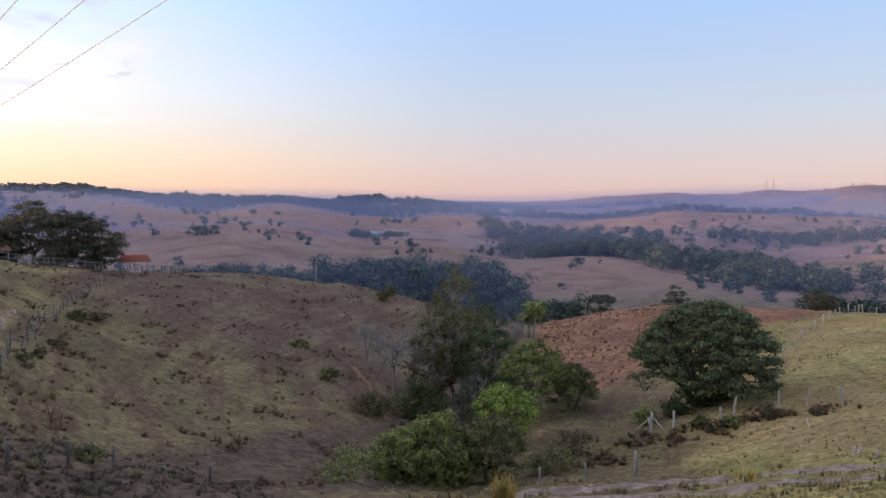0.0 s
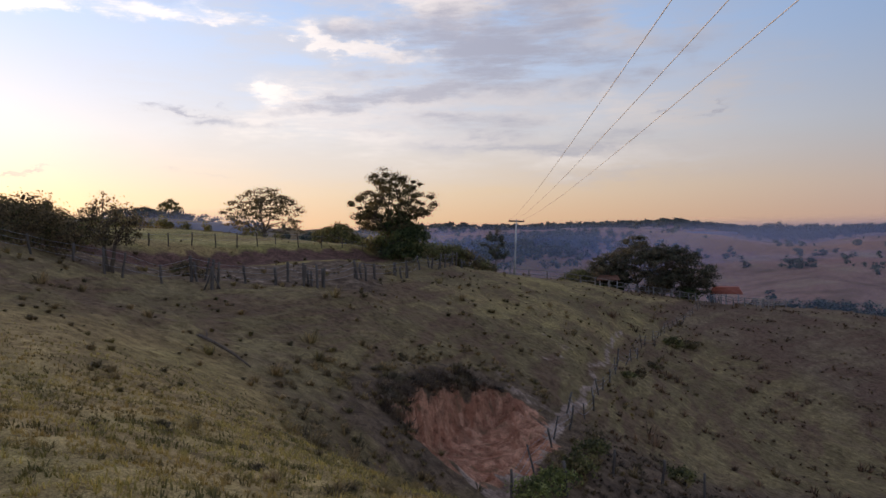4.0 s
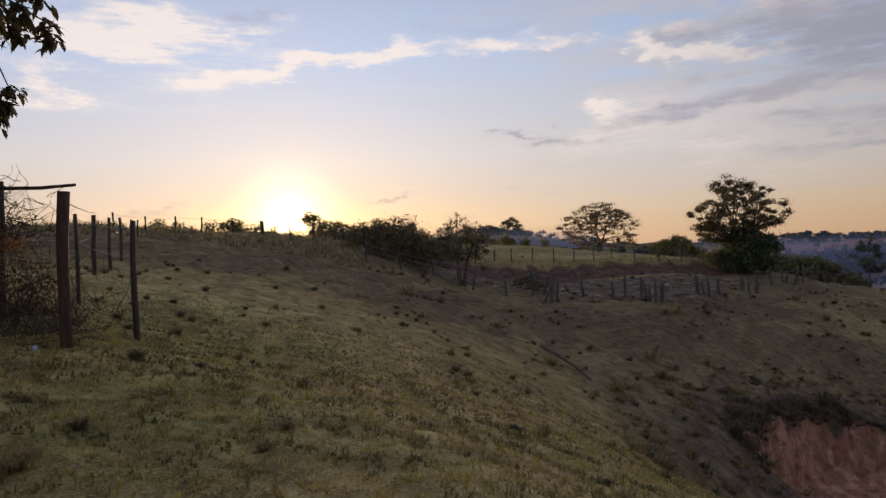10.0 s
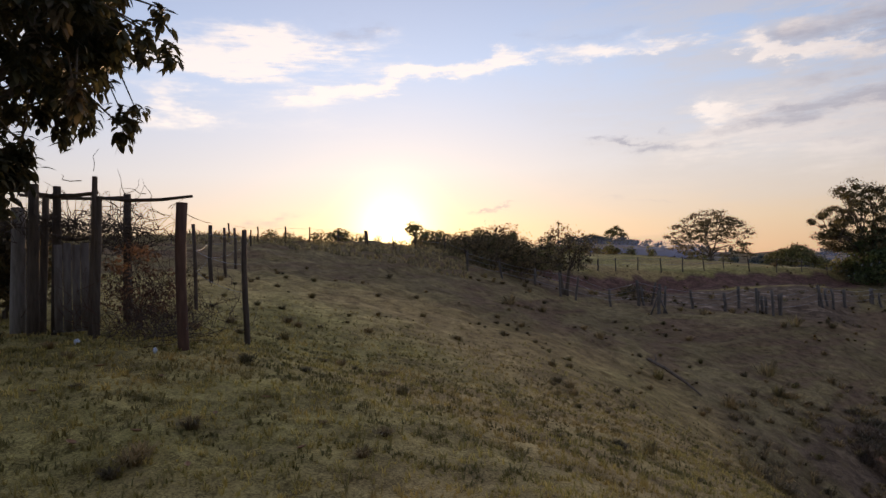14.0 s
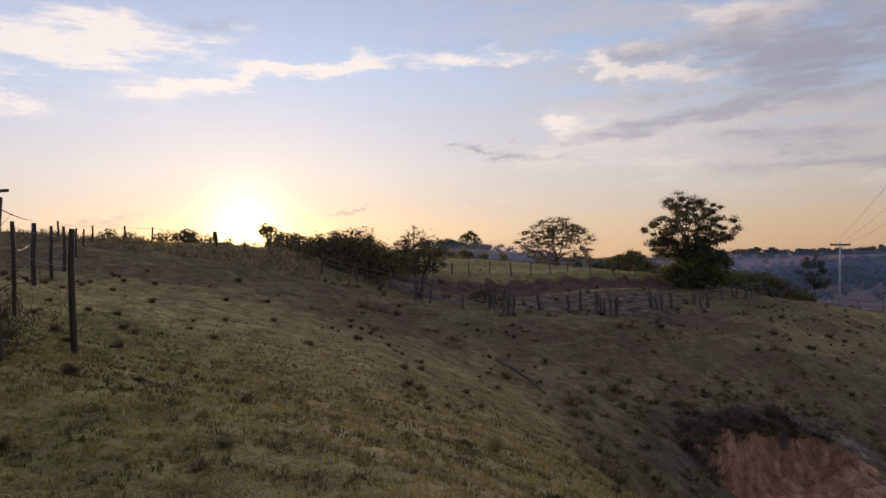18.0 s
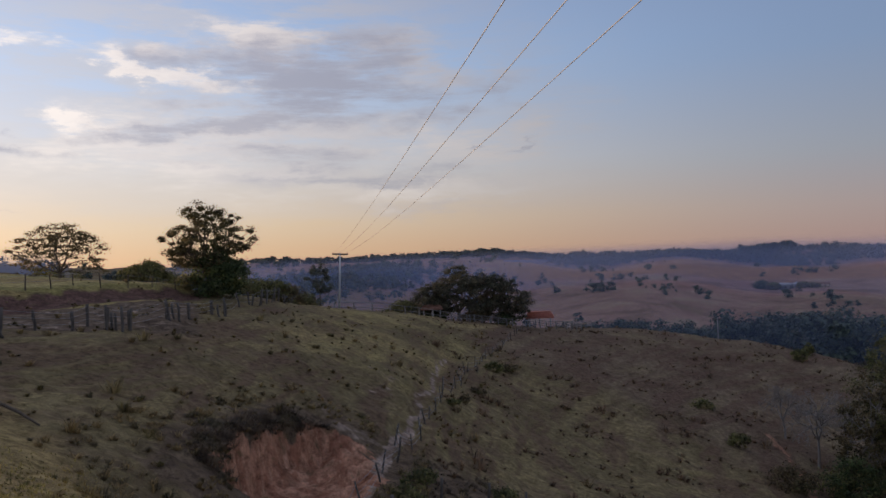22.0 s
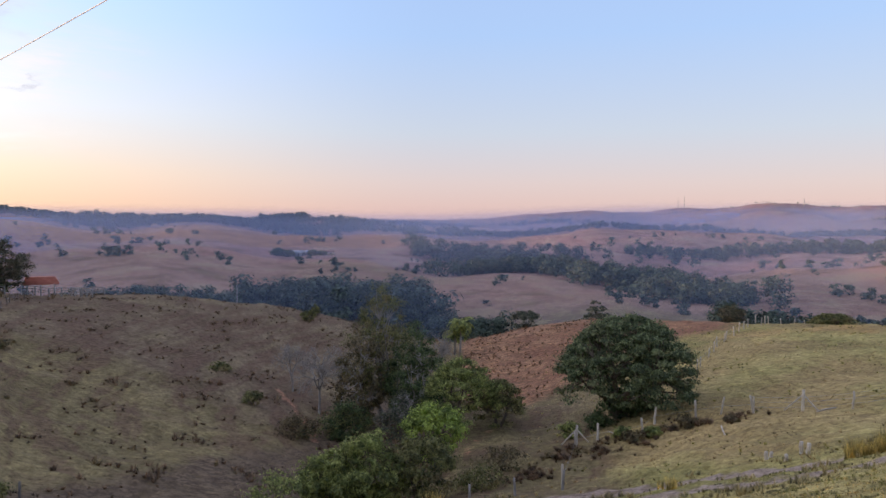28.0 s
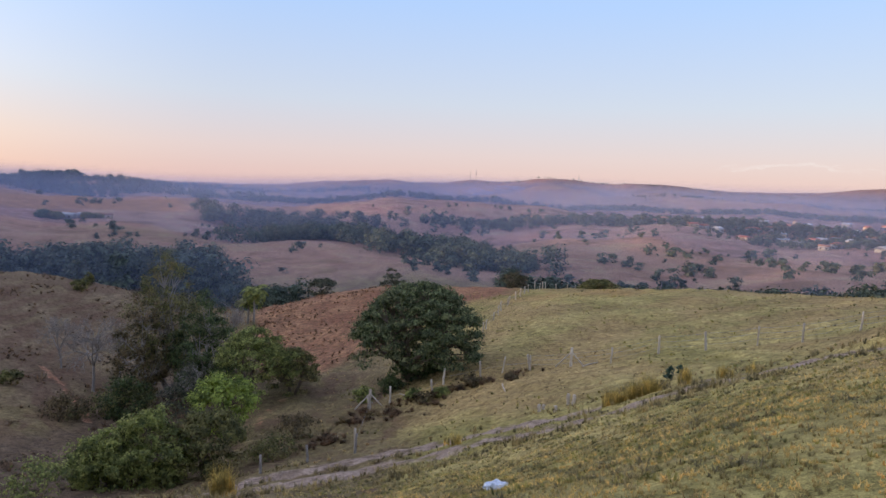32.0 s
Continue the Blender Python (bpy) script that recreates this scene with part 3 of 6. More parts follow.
def height(x, y):
    x, y = np.atleast_1d(np.asarray(x, float)), np.atleast_1d(np.asarray(y, float))
    d, az = np.hypot(x, y), np.degrees(np.arctan2(-x, y))
    p = warp(az, d)
    q = radial(p, SITES) @ WEIGHTS[:-3] + np.c_[np.ones(len(p)), p] @ WEIGHTS[-3:]
    z = EYE + q * (d + 4.0)
    amp = smooth(d, 3, 40)
    z = z + 0.035 * ripple(x, y, 1.3, seed=27) * smooth(d, 3, 6) * (1 - smooth(d, 30, 45)) + 0.15 * ripple(x, y, 4.0) * amp + 0.06 * ripple(x, y, 2.1, seed=31) * amp * (1 - smooth(d, 60, 110)) + 0.25 * ripple(x, y, 17.0, seed=9) * amp + 1.6 * ripple(x, y, 110.0, seed=17) * smooth(d, 180, 400) + 4.5 * ripple(x, y, 260.0, seed=3) * smooth(d, 320, 600) * (1 - 0.75 * smooth(az, -8, 2)) + 6.0 * ripple(x, y, 420.0, seed=23) * smooth(d, 1000, 1600) * (1 - 0.7 * smooth(d, 2300, 3200))
    # the bank under the high field to the east
    bank = smooth(d - (70 + (az - 68) * -0.9), -1.5, 1.5) * smooth(az, 50, 54) * (1 - smooth(az, 74, 80)) * (1 - smooth(d, 85, 140))
    z = z + 1.3 * bank
    # the erosion pit
    reach = pit_reach(x, y)
    m = 1 - smooth(reach, 0.76, 0.98)
    z = np.where(d < 60, np.minimum(z, z * (1 - m) + m * (-8.5 + 0.18 * np.sin(x * 2.1) * np.sin(y * 1.7) + 0.9 * smooth(reach, 0.35, 0.85) * (0.55 + 0.45 * np.sin(x * 3.7 + 2.0 * np.sin(y * 0.9))))), z)
    z = z - 0.14 * (1 - smooth(near_line(x, y, TRACK), 0.9, 1.8)) * (d < 90) - 0.25 * (1 - smooth(near_line(x, y, COWPATH), 0.5, 1.3)) * (d < 90)
    return z


def ground_at(x, y):
    return float(height([x], [y])[0])


def at(az, d, up=0.0):
    x, y = place(az, d)
    return Vector((x, y, ground_at(x, y) + up))


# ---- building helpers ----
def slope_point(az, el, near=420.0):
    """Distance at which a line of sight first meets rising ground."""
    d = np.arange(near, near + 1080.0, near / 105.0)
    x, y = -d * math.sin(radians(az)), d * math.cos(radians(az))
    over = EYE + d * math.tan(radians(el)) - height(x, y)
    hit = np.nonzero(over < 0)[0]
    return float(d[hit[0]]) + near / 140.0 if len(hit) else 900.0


def mesh_from(name, verts, quads, tris=None, mat=None, flat=True):
    verts = np.asarray(verts, np.float32).reshape(-1, 3)
    quads = np.asarray(quads, np.int32).reshape(-1, 4) if quads is not None and len(quads) else np.zeros((0, 4), np.int32)
    tris = np.asarray(tris, np.int32).reshape(-1, 3) if tris is not None and len(tris) else np.zeros((0, 3), np.int32)
    me = bpy.data.meshes.new(name)
    me.vertices.add(len(verts))
    me.vertices.foreach_set("co", verts.ravel())
    loops = np.concatenate([quads.ravel(), tris.ravel()])
    me.loops.add(len(loops))
    me.loops.foreach_set("vertex_index", loops)
    starts = np.concatenate([np.arange(len(quads)) * 4, len(quads) * 4 + np.arange(len(tris)) * 3]).astype(np.int32)
    me.polygons.add(len(starts))
    me.polygons.foreach_set("loop_start", starts)
    me.update(calc_edges=True)
    me.validate()
    if not flat:
        me.shade_smooth()
    if mat:
        me.materials.append(mat)
    return me


def thing(name, label, category, at_place=(0, 0, 0), group="", turn=0.0, kind=""):
    ob = new(name)
    ob.empty_display_size = 0.2
    ob.matrix_basis = Matrix.Translation(at_place) @ Matrix.Rotation(turn, 4, "Z")
    return tagged(ob, label, category, group, kind)


def part_mesh(name, me, parent, label="", m=None):
    ob = new(name, me)
    ob.parent = parent
    if m is not None:
        ob.matrix_basis = m
    if label:
        ob["label"] = label
    return ob


class Soup:
    """Collects vertices and faces for one mesh."""

    def __init__(self):
        self.v, self.q, self.t = [], [], []

    def tube(self, pts, radii, n=7, cap=True):
        pts = [Vector(p) for p in pts]
        base = len(self.v)
        for i, p in enumerate(pts):
            d = (pts[min(i + 1, len(pts) - 1)] - pts[max(i - 1, 0)]).normalized()
            a = d.cross(Vector((0.31, 0.95, 0.0)) if abs(d.z) > 0.7 else Vector((0, 0, 1))).normalized()
            b = d.cross(a)
            for j in range(n):
                t = 6.28318 * j / n
                self.v.append(p + (a * math.cos(t) + b * math.sin(t)) * radii[i])
        for i in range(len(pts) - 1):
            for j in range(n):
                o, k = base + i * n, (j + 1) % n
                self.q.append((o + j, o + k, o + n + k, o + n + j))
        if cap:
            for o, p, f in ((base, pts[0], 1), (base + (len(pts) - 1) * n, pts[-1], 0)):
                self.v.append(p)
                c = len(self.v) - 1
                for j in range(n):
                    k = (j + 1) % n
                    self.t.append((c, o + k, o + j) if f else (c, o + j, o + k))
        return self

    def box(self, lo, hi, m=None):
        base = len(self.v)
        for z in (lo[2], hi[2]):
            for x, y in ((lo[0], lo[1]), (hi[0], lo[1]), (hi[0], hi[1]), (lo[0], hi[1])):
                p = Vector((x, y, z))
                self.v.append(m @ p if m is not None else p)
        for f in ((0, 3, 2, 1), (4, 5, 6, 7), (0, 1, 5, 4), (1, 2, 6, 5), (2, 3, 7, 6), (3, 0, 4, 7)):
            self.q.append(tuple(base + i for i in f))
        return self

    def mesh(self, name, mat, flat=False):
        return mesh_from(name, [tuple(v) for v in self.v], self.q, self.t, mat, flat)


def leaf_cloud(centres, normals, size, rng, aspect=1.7, spread=0.8):
    """Pointed leaves, each a bent blade of two quads, round the given centres."""
    n = len(centres)
    nor = normals + rng.normal(0, spread, (n, 3))
    nor /= np.linalg.norm(nor, axis=1)[:, None] + 1e-9
    ref = rng.normal(0, 1, (n, 3))
    a = np.cross(nor, ref)
    a /= np.linalg.norm(a, axis=1)[:, None] + 1e-9
    b = np.cross(nor, a)
    s = size * rng.uniform(0.55, 1.3, (n, 1))
    v = np.stack([centres - a * s * aspect * 0.5, centres + b * s * 0.42 + nor * s * 0.06, centres + a * s * aspect * 0.5 - nor * s * 0.18, centres - b * s * 0.42 + nor * s * 0.06], 1)
    return v.reshape(-1, 3)


def crown_points(lobes, n, rng, shell=0.75):
    """Points and outward ways spread over the outer parts of the lobes (x, y, z, rx, rz)."""
    lobes = np.asarray(lobes, float)
    wts = lobes[:, 3] ** 2
    pick = rng.choice(len(lobes), n, p=wts / wts.sum())
    w3 = rng.normal(0, 1, (n, 3))
    w3 /= np.linalg.norm(w3, axis=1)[:, None]
    r = np.where(rng.rand(n) < shell, rng.uniform(0.78, 1.08, n), rng.uniform(0.2, 0.8, n))
    lump = 1 + 0.22 * np.sin(w3[:, 0] * 7 + pick) * np.sin(w3[:, 1] * 6 + pick * 2) + 0.12 * np.sin(w3[:, 2] * 11 + pick)
    r = r * lump
    c = lobes[pick]
    p = c[:, :3] + w3 * r[:, None] * np.stack([c[:, 3], c[:, 3], c[:, 4]], 1)
    return p, w3


def make_lobes(h, w, base, shape, rng, count):
    out = []
    for i in range(count):
        a, u = rng.uniform(0, 6.283), rng.uniform(0, 1) ** 0.55
        if shape == "dome":       # wide flat-topped crown
            r = u * w * 0.40
            z = base + (h - base) * (0.80 - 0.50 * (r / (w * 0.40)) ** 2) + rng.normal(0, 0.03) * h
            s = w * rng.uniform(0.10, 0.15)
            out.append((r * math.cos(a), r * math.sin(a), z, s, s * 0.72))
        elif shape == "open":     # separate tufts at limb ends, gaps between
            t = rng.uniform(0.0, 1.0)
            r = w * 0.40 * u * (1 - 0.55 * max(0, t - 0.55) / 0.45) * (0.75 + 0.25 * min(1, t / 0.3))
            s = w * rng.uniform(0.5, 0.9) / math.sqrt(count)
            out.append((r * math.cos(a), r * math.sin(a), base + (h - base) * (0.12 + 0.80 * t), s, s * 0.6))
        else:                     # full rounded
            t = rng.uniform(0.0, 1.0)
            env = math.sqrt(max(0.05, 1 - (2 * t - 0.85) ** 2 / 1.6))
            r = w * 0.36 * u * env
            s = w * rng.uniform(0.45, 0.80) / math.sqrt(count)
            out.append((r * math.cos(a), r * math.sin(a), base + (h - base) * (0.10 + 0.78 * t), s, s * 0.85))
    return out


def tree_meshes(h, w, base, shape, leaves, leaf, leafmat, barkmat, seed, lobes=14, trunk=0.25, stems=1, shell=0.75, aspect=1.7):
    rng = np.random.RandomState(seed)
    lob = make_lobes(h, w, base, shape, rng, lobes)
    wood = Soup()
    for s in range(stems):
        ox, oy = (0, 0) if stems == 1 else (rng.normal(0, trunk * 2.2), rng.normal(0, trunk * 2.2))
        fork = Vector((ox * 1.4 + rng.normal(0, 0.04) * h, oy * 1.4 + rng.normal(0, 0.03) * h, base * rng.uniform(0.85, 1.1) + 0.1 * h * (stems == 1)))
        wood.tube([(ox, oy, -0.3), (ox, oy, 0.15), Vector((ox, oy, 0)).lerp(fork, 0.5) + Vector((rng.normal(0, 0.015) * h, 0, 0)), fork], [trunk * 1.5, trunk * 1.1, trunk * 0.9, trunk * 0.72], 8)
        for i, l in enumerate(lob):
            if i % stems != s:
                continue
            end = Vector(l[:3])
            mid = fork.lerp(end, 0.5) + Vector((rng.normal(0, 0.05), rng.normal(0, 0.05), -0.06)) * (end - fork).length
            r = trunk * rng.uniform(0.25, 0.45)
            wood.tube([fork - Vector((0, 0, trunk)), mid, end], [r, r * 0.65, r * 0.2], 5, False)
            for k in range(3):
                tip = end + Vector(rng.normal(0, 0.6, 3)) * l[3]
                wood.tube([mid.lerp(end, 0.5), tip], [r * 0.4, r * 0.1], 4, False)
    pts, ways = crown_points(lob, leaves, rng, shell)
    ways = ways + np.array([0, 0, 0.5])
    v = leaf_cloud(pts, ways, leaf, rng, aspect)
    crown = mesh_from("crown", v, np.arange(len(v)).reshape(-1, 4), None, leafmat)
    return wood.mesh("trunk", barkmat), crown


def tree(name, label, where, h, w, base, shape, leaves, leaf, leafmat, seed, barkmat=None, category="tree", group="", **more):
    t = thing(name, label, category, where, group)
    wood, crown = tree_meshes(h, w, base, shape, leaves, leaf, leafmat, barkmat or BARK, seed, **more)
    part_mesh("trunk", wood, t)
    part_mesh("crown", crown, t)
    return t


def blades(points, n_each, length, width, lean, rng):
    """Grass tufts: narrow bent blades fanning out of each point."""
    p = np.repeat(np.asarray(points, float), n_each, 0)
    n = len(p)
    a = rng.uniform(0, 6.283, n)
    out = np.stack([np.cos(a), np.sin(a), np.zeros(n)], 1)
    side = np.stack([-np.sin(a), np.cos(a), np.zeros(n)], 1)
    ln = length * rng.uniform(0.5, 1.15, (n, 1)) if np.isscalar(length) else np.repeat(length, n_each)[:, None] * rng.uniform(0.5, 1.15, (n, 1))
    wd = width * rng.uniform(0.6, 1.3, (n, 1))
    le = lean * rng.uniform(0.2, 1.2, (n, 1))
    b = p + out * rng.uniform(0, 0.35, (n, 1)) * ln * lean
    mid = b + out * ln * le * 0.35 + np.array([0, 0, 1.0]) * ln * 0.6
    tip = b + out * ln * le + np.array([0, 0, 1.0]) * ln * (1 - 0.35 * le)
    v = np.stack([b - side * wd, b + side * wd, mid + side * wd * 0.7, mid - side * wd * 0.7, tip], 1).reshape(-1, 3)
    i = np.arange(n) * 5
    return v, np.stack([i, i + 1, i + 2, i + 3], 1), np.stack([i + 3, i + 2, i + 4], 1)


# ---- ground sheet ----
def build_ground():
    az = np.concatenate([np.arange(-64, 124, 0.36), np.arange(124, 296, 3.0)])
    rings = 0.4 * (4750 / 0.4) ** (np.arange(381) / 380.0)
    for lo, hi in ((14, 60), (25, 39)):
        rings = np.sort(np.r_[rings, np.sqrt(rings[1:] * rings[:-1])[(rings[1:] > lo) & (rings[1:] < hi)]])
    A, D = np.meshgrid(np.radians(az), rings)
    x, y = (-D * np.sin(A)).ravel(), (D * np.cos(A)).ravel()
    z = np.concatenate([height(x[i:i + 20000], y[i:i + 20000]) for i in range(0, len(x), 20000)])
    n, k = len(az), len(rings)
    i, j = np.meshgrid(np.arange(k - 1), np.arange(n), indexing="ij")
    j2 = (j + 1) % n
    quads = np.stack([i * n + j, (i + 1) * n + j, (i + 1) * n + j2, i * n + j2], -1).reshape(-1, 4)
    centre = len(x)
    fan = np.stack([np.full(n, centre), (np.arange(n) + 0), (np.arange(n) + 1) % n], 1)
    v = np.c_[np.append(x, 0), np.append(y, 0), np.append(z, ground_at(0, 0))]
    me = mesh_from("ground", v, quads, fan, GROUND, False)
    X, Y = v[:, 0], v[:, 1]
    d, a = np.hypot(X, Y), np.degrees(np.arctan2(-X, Y))
    # kinds of cover: green pasture, red far pasture, bare earth, clay
    green = 0.72 * smooth(a, 43, 54) * (1 - smooth(d, 14 + 8 * smooth(a, 54, 66), 22 + 13 * smooth(a, 54, 66))) + (0.74 + 0.3 * (1 - smooth(d, 34, 44))) * smooth(-a, 14, 24) * (1 - smooth(d, 130, 160)) + 1.2 * smooth(d, 66, 72) * smooth(a, 48, 56) * (1 - smooth(a, 105, 120)) * (1 - smooth(d, 160, 260))
    green = np.maximum(green, 0.42 * smooth(a - 25 - (130 - d) * 0.108, 0, 1.5) * (1 - smooth(a - 25 - (130 - d) * 0.108, 9, 22)) * smooth(d, 38, 60) * (1 - smooth(d, 130, 160)))
    green = np.maximum(green, 0.72 * (1 - smooth(d, 6, 14)))
    green = np.maximum(green, 0.2 * smooth(a, 12, 20) * (1 - smooth(a, 31, 34)) * smooth(d, 40, 52) * (1 - smooth(d, 84, 112)))
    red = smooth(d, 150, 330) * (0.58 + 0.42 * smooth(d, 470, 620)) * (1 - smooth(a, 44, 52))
    foot = 70 + 2.0 * np.clip(-a - 13, 0, 12)
    rust = 0.9 * smooth(d - foot, 0, 22) * smooth(a, -34, -25) * (1 - smooth(a, -9, -6)) * (1 - smooth(d, 158, 185))
    rust = np.maximum(rust, 0.68 * smooth(d, 560, 660) * (1 - smooth(d, 820, 900)) * smooth(a, -6, 0) * (1 - smooth(a, 24, 32)))
    lane = near_line(X, Y, COWPATH)
    earth = (1 - smooth(near_line(X, Y, TRACK), 0.4, 1.8)) * 0.76 + (1 - smooth(near_line(X, Y, RUT), 0.4, 2.4)) * 0.66 + (1 - smooth(lane, 0.05 + 0.5 * (1 - smooth(d, 27, 36)), 0.65 + 1.0 * (1 - smooth(d, 27, 36)))) * (0.9 - 0.26 * smooth(d, 36, 48))
    earth = np.maximum(earth, 0.2 * smooth(d, 50, 56) * (1 - smooth(d, 64, 70)) * smooth(a, 50, 55) * (1 - smooth(a, 72, 80)))
    for ra, rd, rr in ((41.2, 37.2, 1.0), (38.7, 37.5, 1.3), (48.6, 32.4, 0.8), (51.2, 32.7, 0.7), (37.0, 52, 1.3), (36.4, 55.5, 1.0), (36.0, 50.5, 0.9), (37.6, 56, 1.2), (38.0, 50, 0.9), (37.4, 46.5, 0.8), (42.0, 39.0, 0.9), (40.2, 36.8, 1.1), (49.2, 35.0, 0.8), (44.5, 61, 1.6), (47, 64, 1.4)):
        rx, ry = place(ra, rd)
        earth = np.maximum(earth, 0.48 * (1 - smooth(np.hypot(X - rx, Y - ry), rr * 0.2, rr * 1.3)))
    edge = d - (70 + (a - 68) * -0.9)
    yard = smooth(a, 49, 53) * (1 - smooth(a, 74, 80))
    scrub_yard = (0.85 * yard * smooth(d, 49, 53) * (1 - smooth(edge, -8, -5)))
    earth = np.maximum(earth, 0.42 * scrub_yard)
    clay = 1 - smooth(pit_reach(X, Y), 0.90, 1.04)
    clay = np.maximum(clay, 0.55 * (1 - smooth(near_line(X, Y, SCAR), 0.2, 1.0)))
    clay = np.maximum(clay, 0.36 * (1 - smooth(near_line(X, Y, FOOTPATH), 0.3, 1.2)))
    heath = smooth(-a, -36, -30) * (0.25 * smooth(d, 26, 40) + 0.75 * smooth(d + (20 - a) * 1.2, 72, 108)) * (1 - smooth(d, 150, 200)) * (1 - 0.6 * smooth(-a, -6, 4)) * smooth(d, 12, 26)
    scrub = 0.7 * (1 - smooth(pit_reach(X, Y), 1.15, 2.3)) * (d < 60)
    # shade on the slope facing from the sun is put into the scrub tone
    scrub = np.maximum(scrub, 0.72 * smooth(a, 8, 16) * (1 - smooth(a, 35, 39)) * smooth(d, 18, 24) * (1 - smooth(d, 34, 48)))
    scrub = np.maximum(scrub, 0.7 * (1 - smooth(near_line(X, Y, GULLY), 5, 11)) * smooth(d, 30, 40))
    bank = yard * smooth(edge, -7, -4) * (1 - smooth(edge, -0.5, 1.0))
    scrub = np.maximum(scrub, scrub_yard)
    green = green * (1 - bank)
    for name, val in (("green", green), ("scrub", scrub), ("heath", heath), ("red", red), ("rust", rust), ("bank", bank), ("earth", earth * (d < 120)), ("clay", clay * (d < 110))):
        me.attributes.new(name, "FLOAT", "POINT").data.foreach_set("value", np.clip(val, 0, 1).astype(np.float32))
    tagged(new("ground", me), "rolling dry pasture hills with green and reddish grass", "ground", kind="structure")


build_ground()

# ---- trees that stand alone ----
def envelope(kind, q, rng):
    """Height of a tuft, as a share of the crown, at q of the crown's half width."""
    if kind == "dome":
        top, low = math.sqrt(1 - 0.90 * q * q), 0.22 - 0.17 * q ** 2
        return top - (top - low) * rng.uniform(0, 1) ** 2.2
    if kind == "umbrella":
        top = 1 - 0.62 * q * q
        return top - rng.choice([0.0, 0.03, 0.14, 0.26, 0.40, 0.52]) * (0.5 + 0.5 * q) - rng.uniform(0, 0.05)
    if kind == "tall":
        return min(0.97, max(0.03, rng.uniform(0.0, 1.02 - 0.55 * q * q)))
    top = math.sqrt(max(0.05, 1 - 0.93 * q * q))
    return 0.45 + (top * 0.55 if rng.rand() < 0.75 else -top * 0.42) * rng.uniform(0.45, 1.0)


def branched(name, label, where, h, w, base, kind, tufts, per, leaf, leafmat, seed, barkmat=None, category="tree", group="", trunk=0.3, stems=1, tuft=0.09, flat=0.45, limbs=7, fork=0.0):
    """A tree whose limbs part again and again and end in flat sprays of leaves."""
    rng = np.random.RandomState(seed)
    t = thing(name, label, category, where, group)
    tips = []
    for i in range(tufts):
        q = math.sqrt((i + 0.5) / tufts) * rng.uniform(0.93, 1.03)
        a = i * 2.39996 + rng.normal(0, 0.12)
        rag = 1 + 0.10 * math.sin(3 * a + seed) + 0.07 * math.sin(5 * a + seed * 2)
        zf = envelope(kind, min(1, q), rng)
        r = q * w * 0.5 * rag
        if kind == "tall":
            r *= 0.55 + 0.45 * math.sin(min(1, zf * 1.1 + 0.12) * 2.6)
        tips.append(Vector((r * math.cos(a), r * math.sin(a), base + (h - base) * zf)))
    wood = Soup()
    forks = []
    for k in range(stems):
        o = Vector((0, 0, 0)) if stems == 1 else Vector((rng.normal(0, trunk * 1.6), rng.normal(0, trunk * 1.6), 0))
        f = o * 2.0 + Vector((rng.normal(0, 0.02) * h, rng.normal(0, 0.02) * h, (fork or base * 0.8 + 0.12 * h) * rng.uniform(0.85, 1.1)))
        wood.tube([o - Vector((0, 0, 0.3)), o + Vector((0, 0, 0.15)), o.lerp(f, 0.55) + Vector((rng.normal(0, 0.02) * h, 0, 0)), f], [trunk * 1.5, trunk * 1.12, trunk * 0.9, trunk * 0.75], 9)
        forks.append(f)
    seeds = [tips[i] for i in rng.choice(len(tips), limbs, False)]
    groups = {}
    for p in tips:
        k = min(range(limbs), key=lambda m: (seeds[m] - p).length)
        groups.setdefault(k, []).append(p)
    for k, members in groups.items():
        mean = sum(members, Vector((0, 0, 0))) / len(members)
        f = min(forks, key=lambda v: (v - mean).length)
        hub = f.lerp(mean, 0.52) + Vector(rng.normal(0, 0.025, 3)) * h
        r1 = trunk * rng.uniform(0.42, 0.6)
        wood.tube([f - Vector((0, 0, trunk)), f.lerp(hub, 0.5) + Vector(rng.normal(0, 0.02, 3)) * h, hub], [r1, r1 * 0.8, r1 * 0.62], 6, False)
        subs = [members[i] for i in rng.choice(len(members), max(1, len(members) // 5), False)]
        for p in members:
            sub = min(subs, key=lambda v: (v - p).length)
            knee = hub.lerp(sub, 0.6)
            if p is sub:
                wood.tube([hub, hub.lerp(knee, 0.5) + Vector(rng.normal(0, 0.012, 3)) * h, knee], [r1 * 0.6, r1 * 0.42, r1 * 0.3], 5, False)
            wood.tube([knee, knee.lerp(p, 0.5) + Vector(rng.normal(0, 0.01, 3)) * h, p], [r1 * 0.28, r1 * 0.18, r1 * 0.07], 4, False)
    part_mesh("trunk", wood.mesh("trunk", barkmat or BARK), t)
    c = np.repeat(np.array([tuple(p) for p in tips]), per, 0)
    size = np.repeat(w * tuft * rng.uniform(0.6, 1.35, len(tips)), per)[:, None]
    off = rng.normal(0, 0.5, (len(c), 3)) * np.array([1, 1, flat])
    ways = off * 1.5 + (c - np.array([0, 0, base + 0.35 * (h - base)])) * (0.7 / w) + np.array([0, 0, 0.45])
    v = leaf_cloud(c + off * size, ways, leaf, rng, 1.6, 0.5)
    part_mesh("crown", mesh_from("crown", v, np.arange(len(v)).reshape(-1, 4), None, leafmat), t)
    return t


branched("spreading_tree", "broad dark green umbrella-crowned tree beside the paddock fence", at(-20.9, 66), 9.3, 12.2, 1.5, "dome", 430, 95, 0.17, LEAF_SPREAD, 11, trunk=0.42, stems=3, tuft=0.058, flat=0.38, limbs=13, fork=1.6)
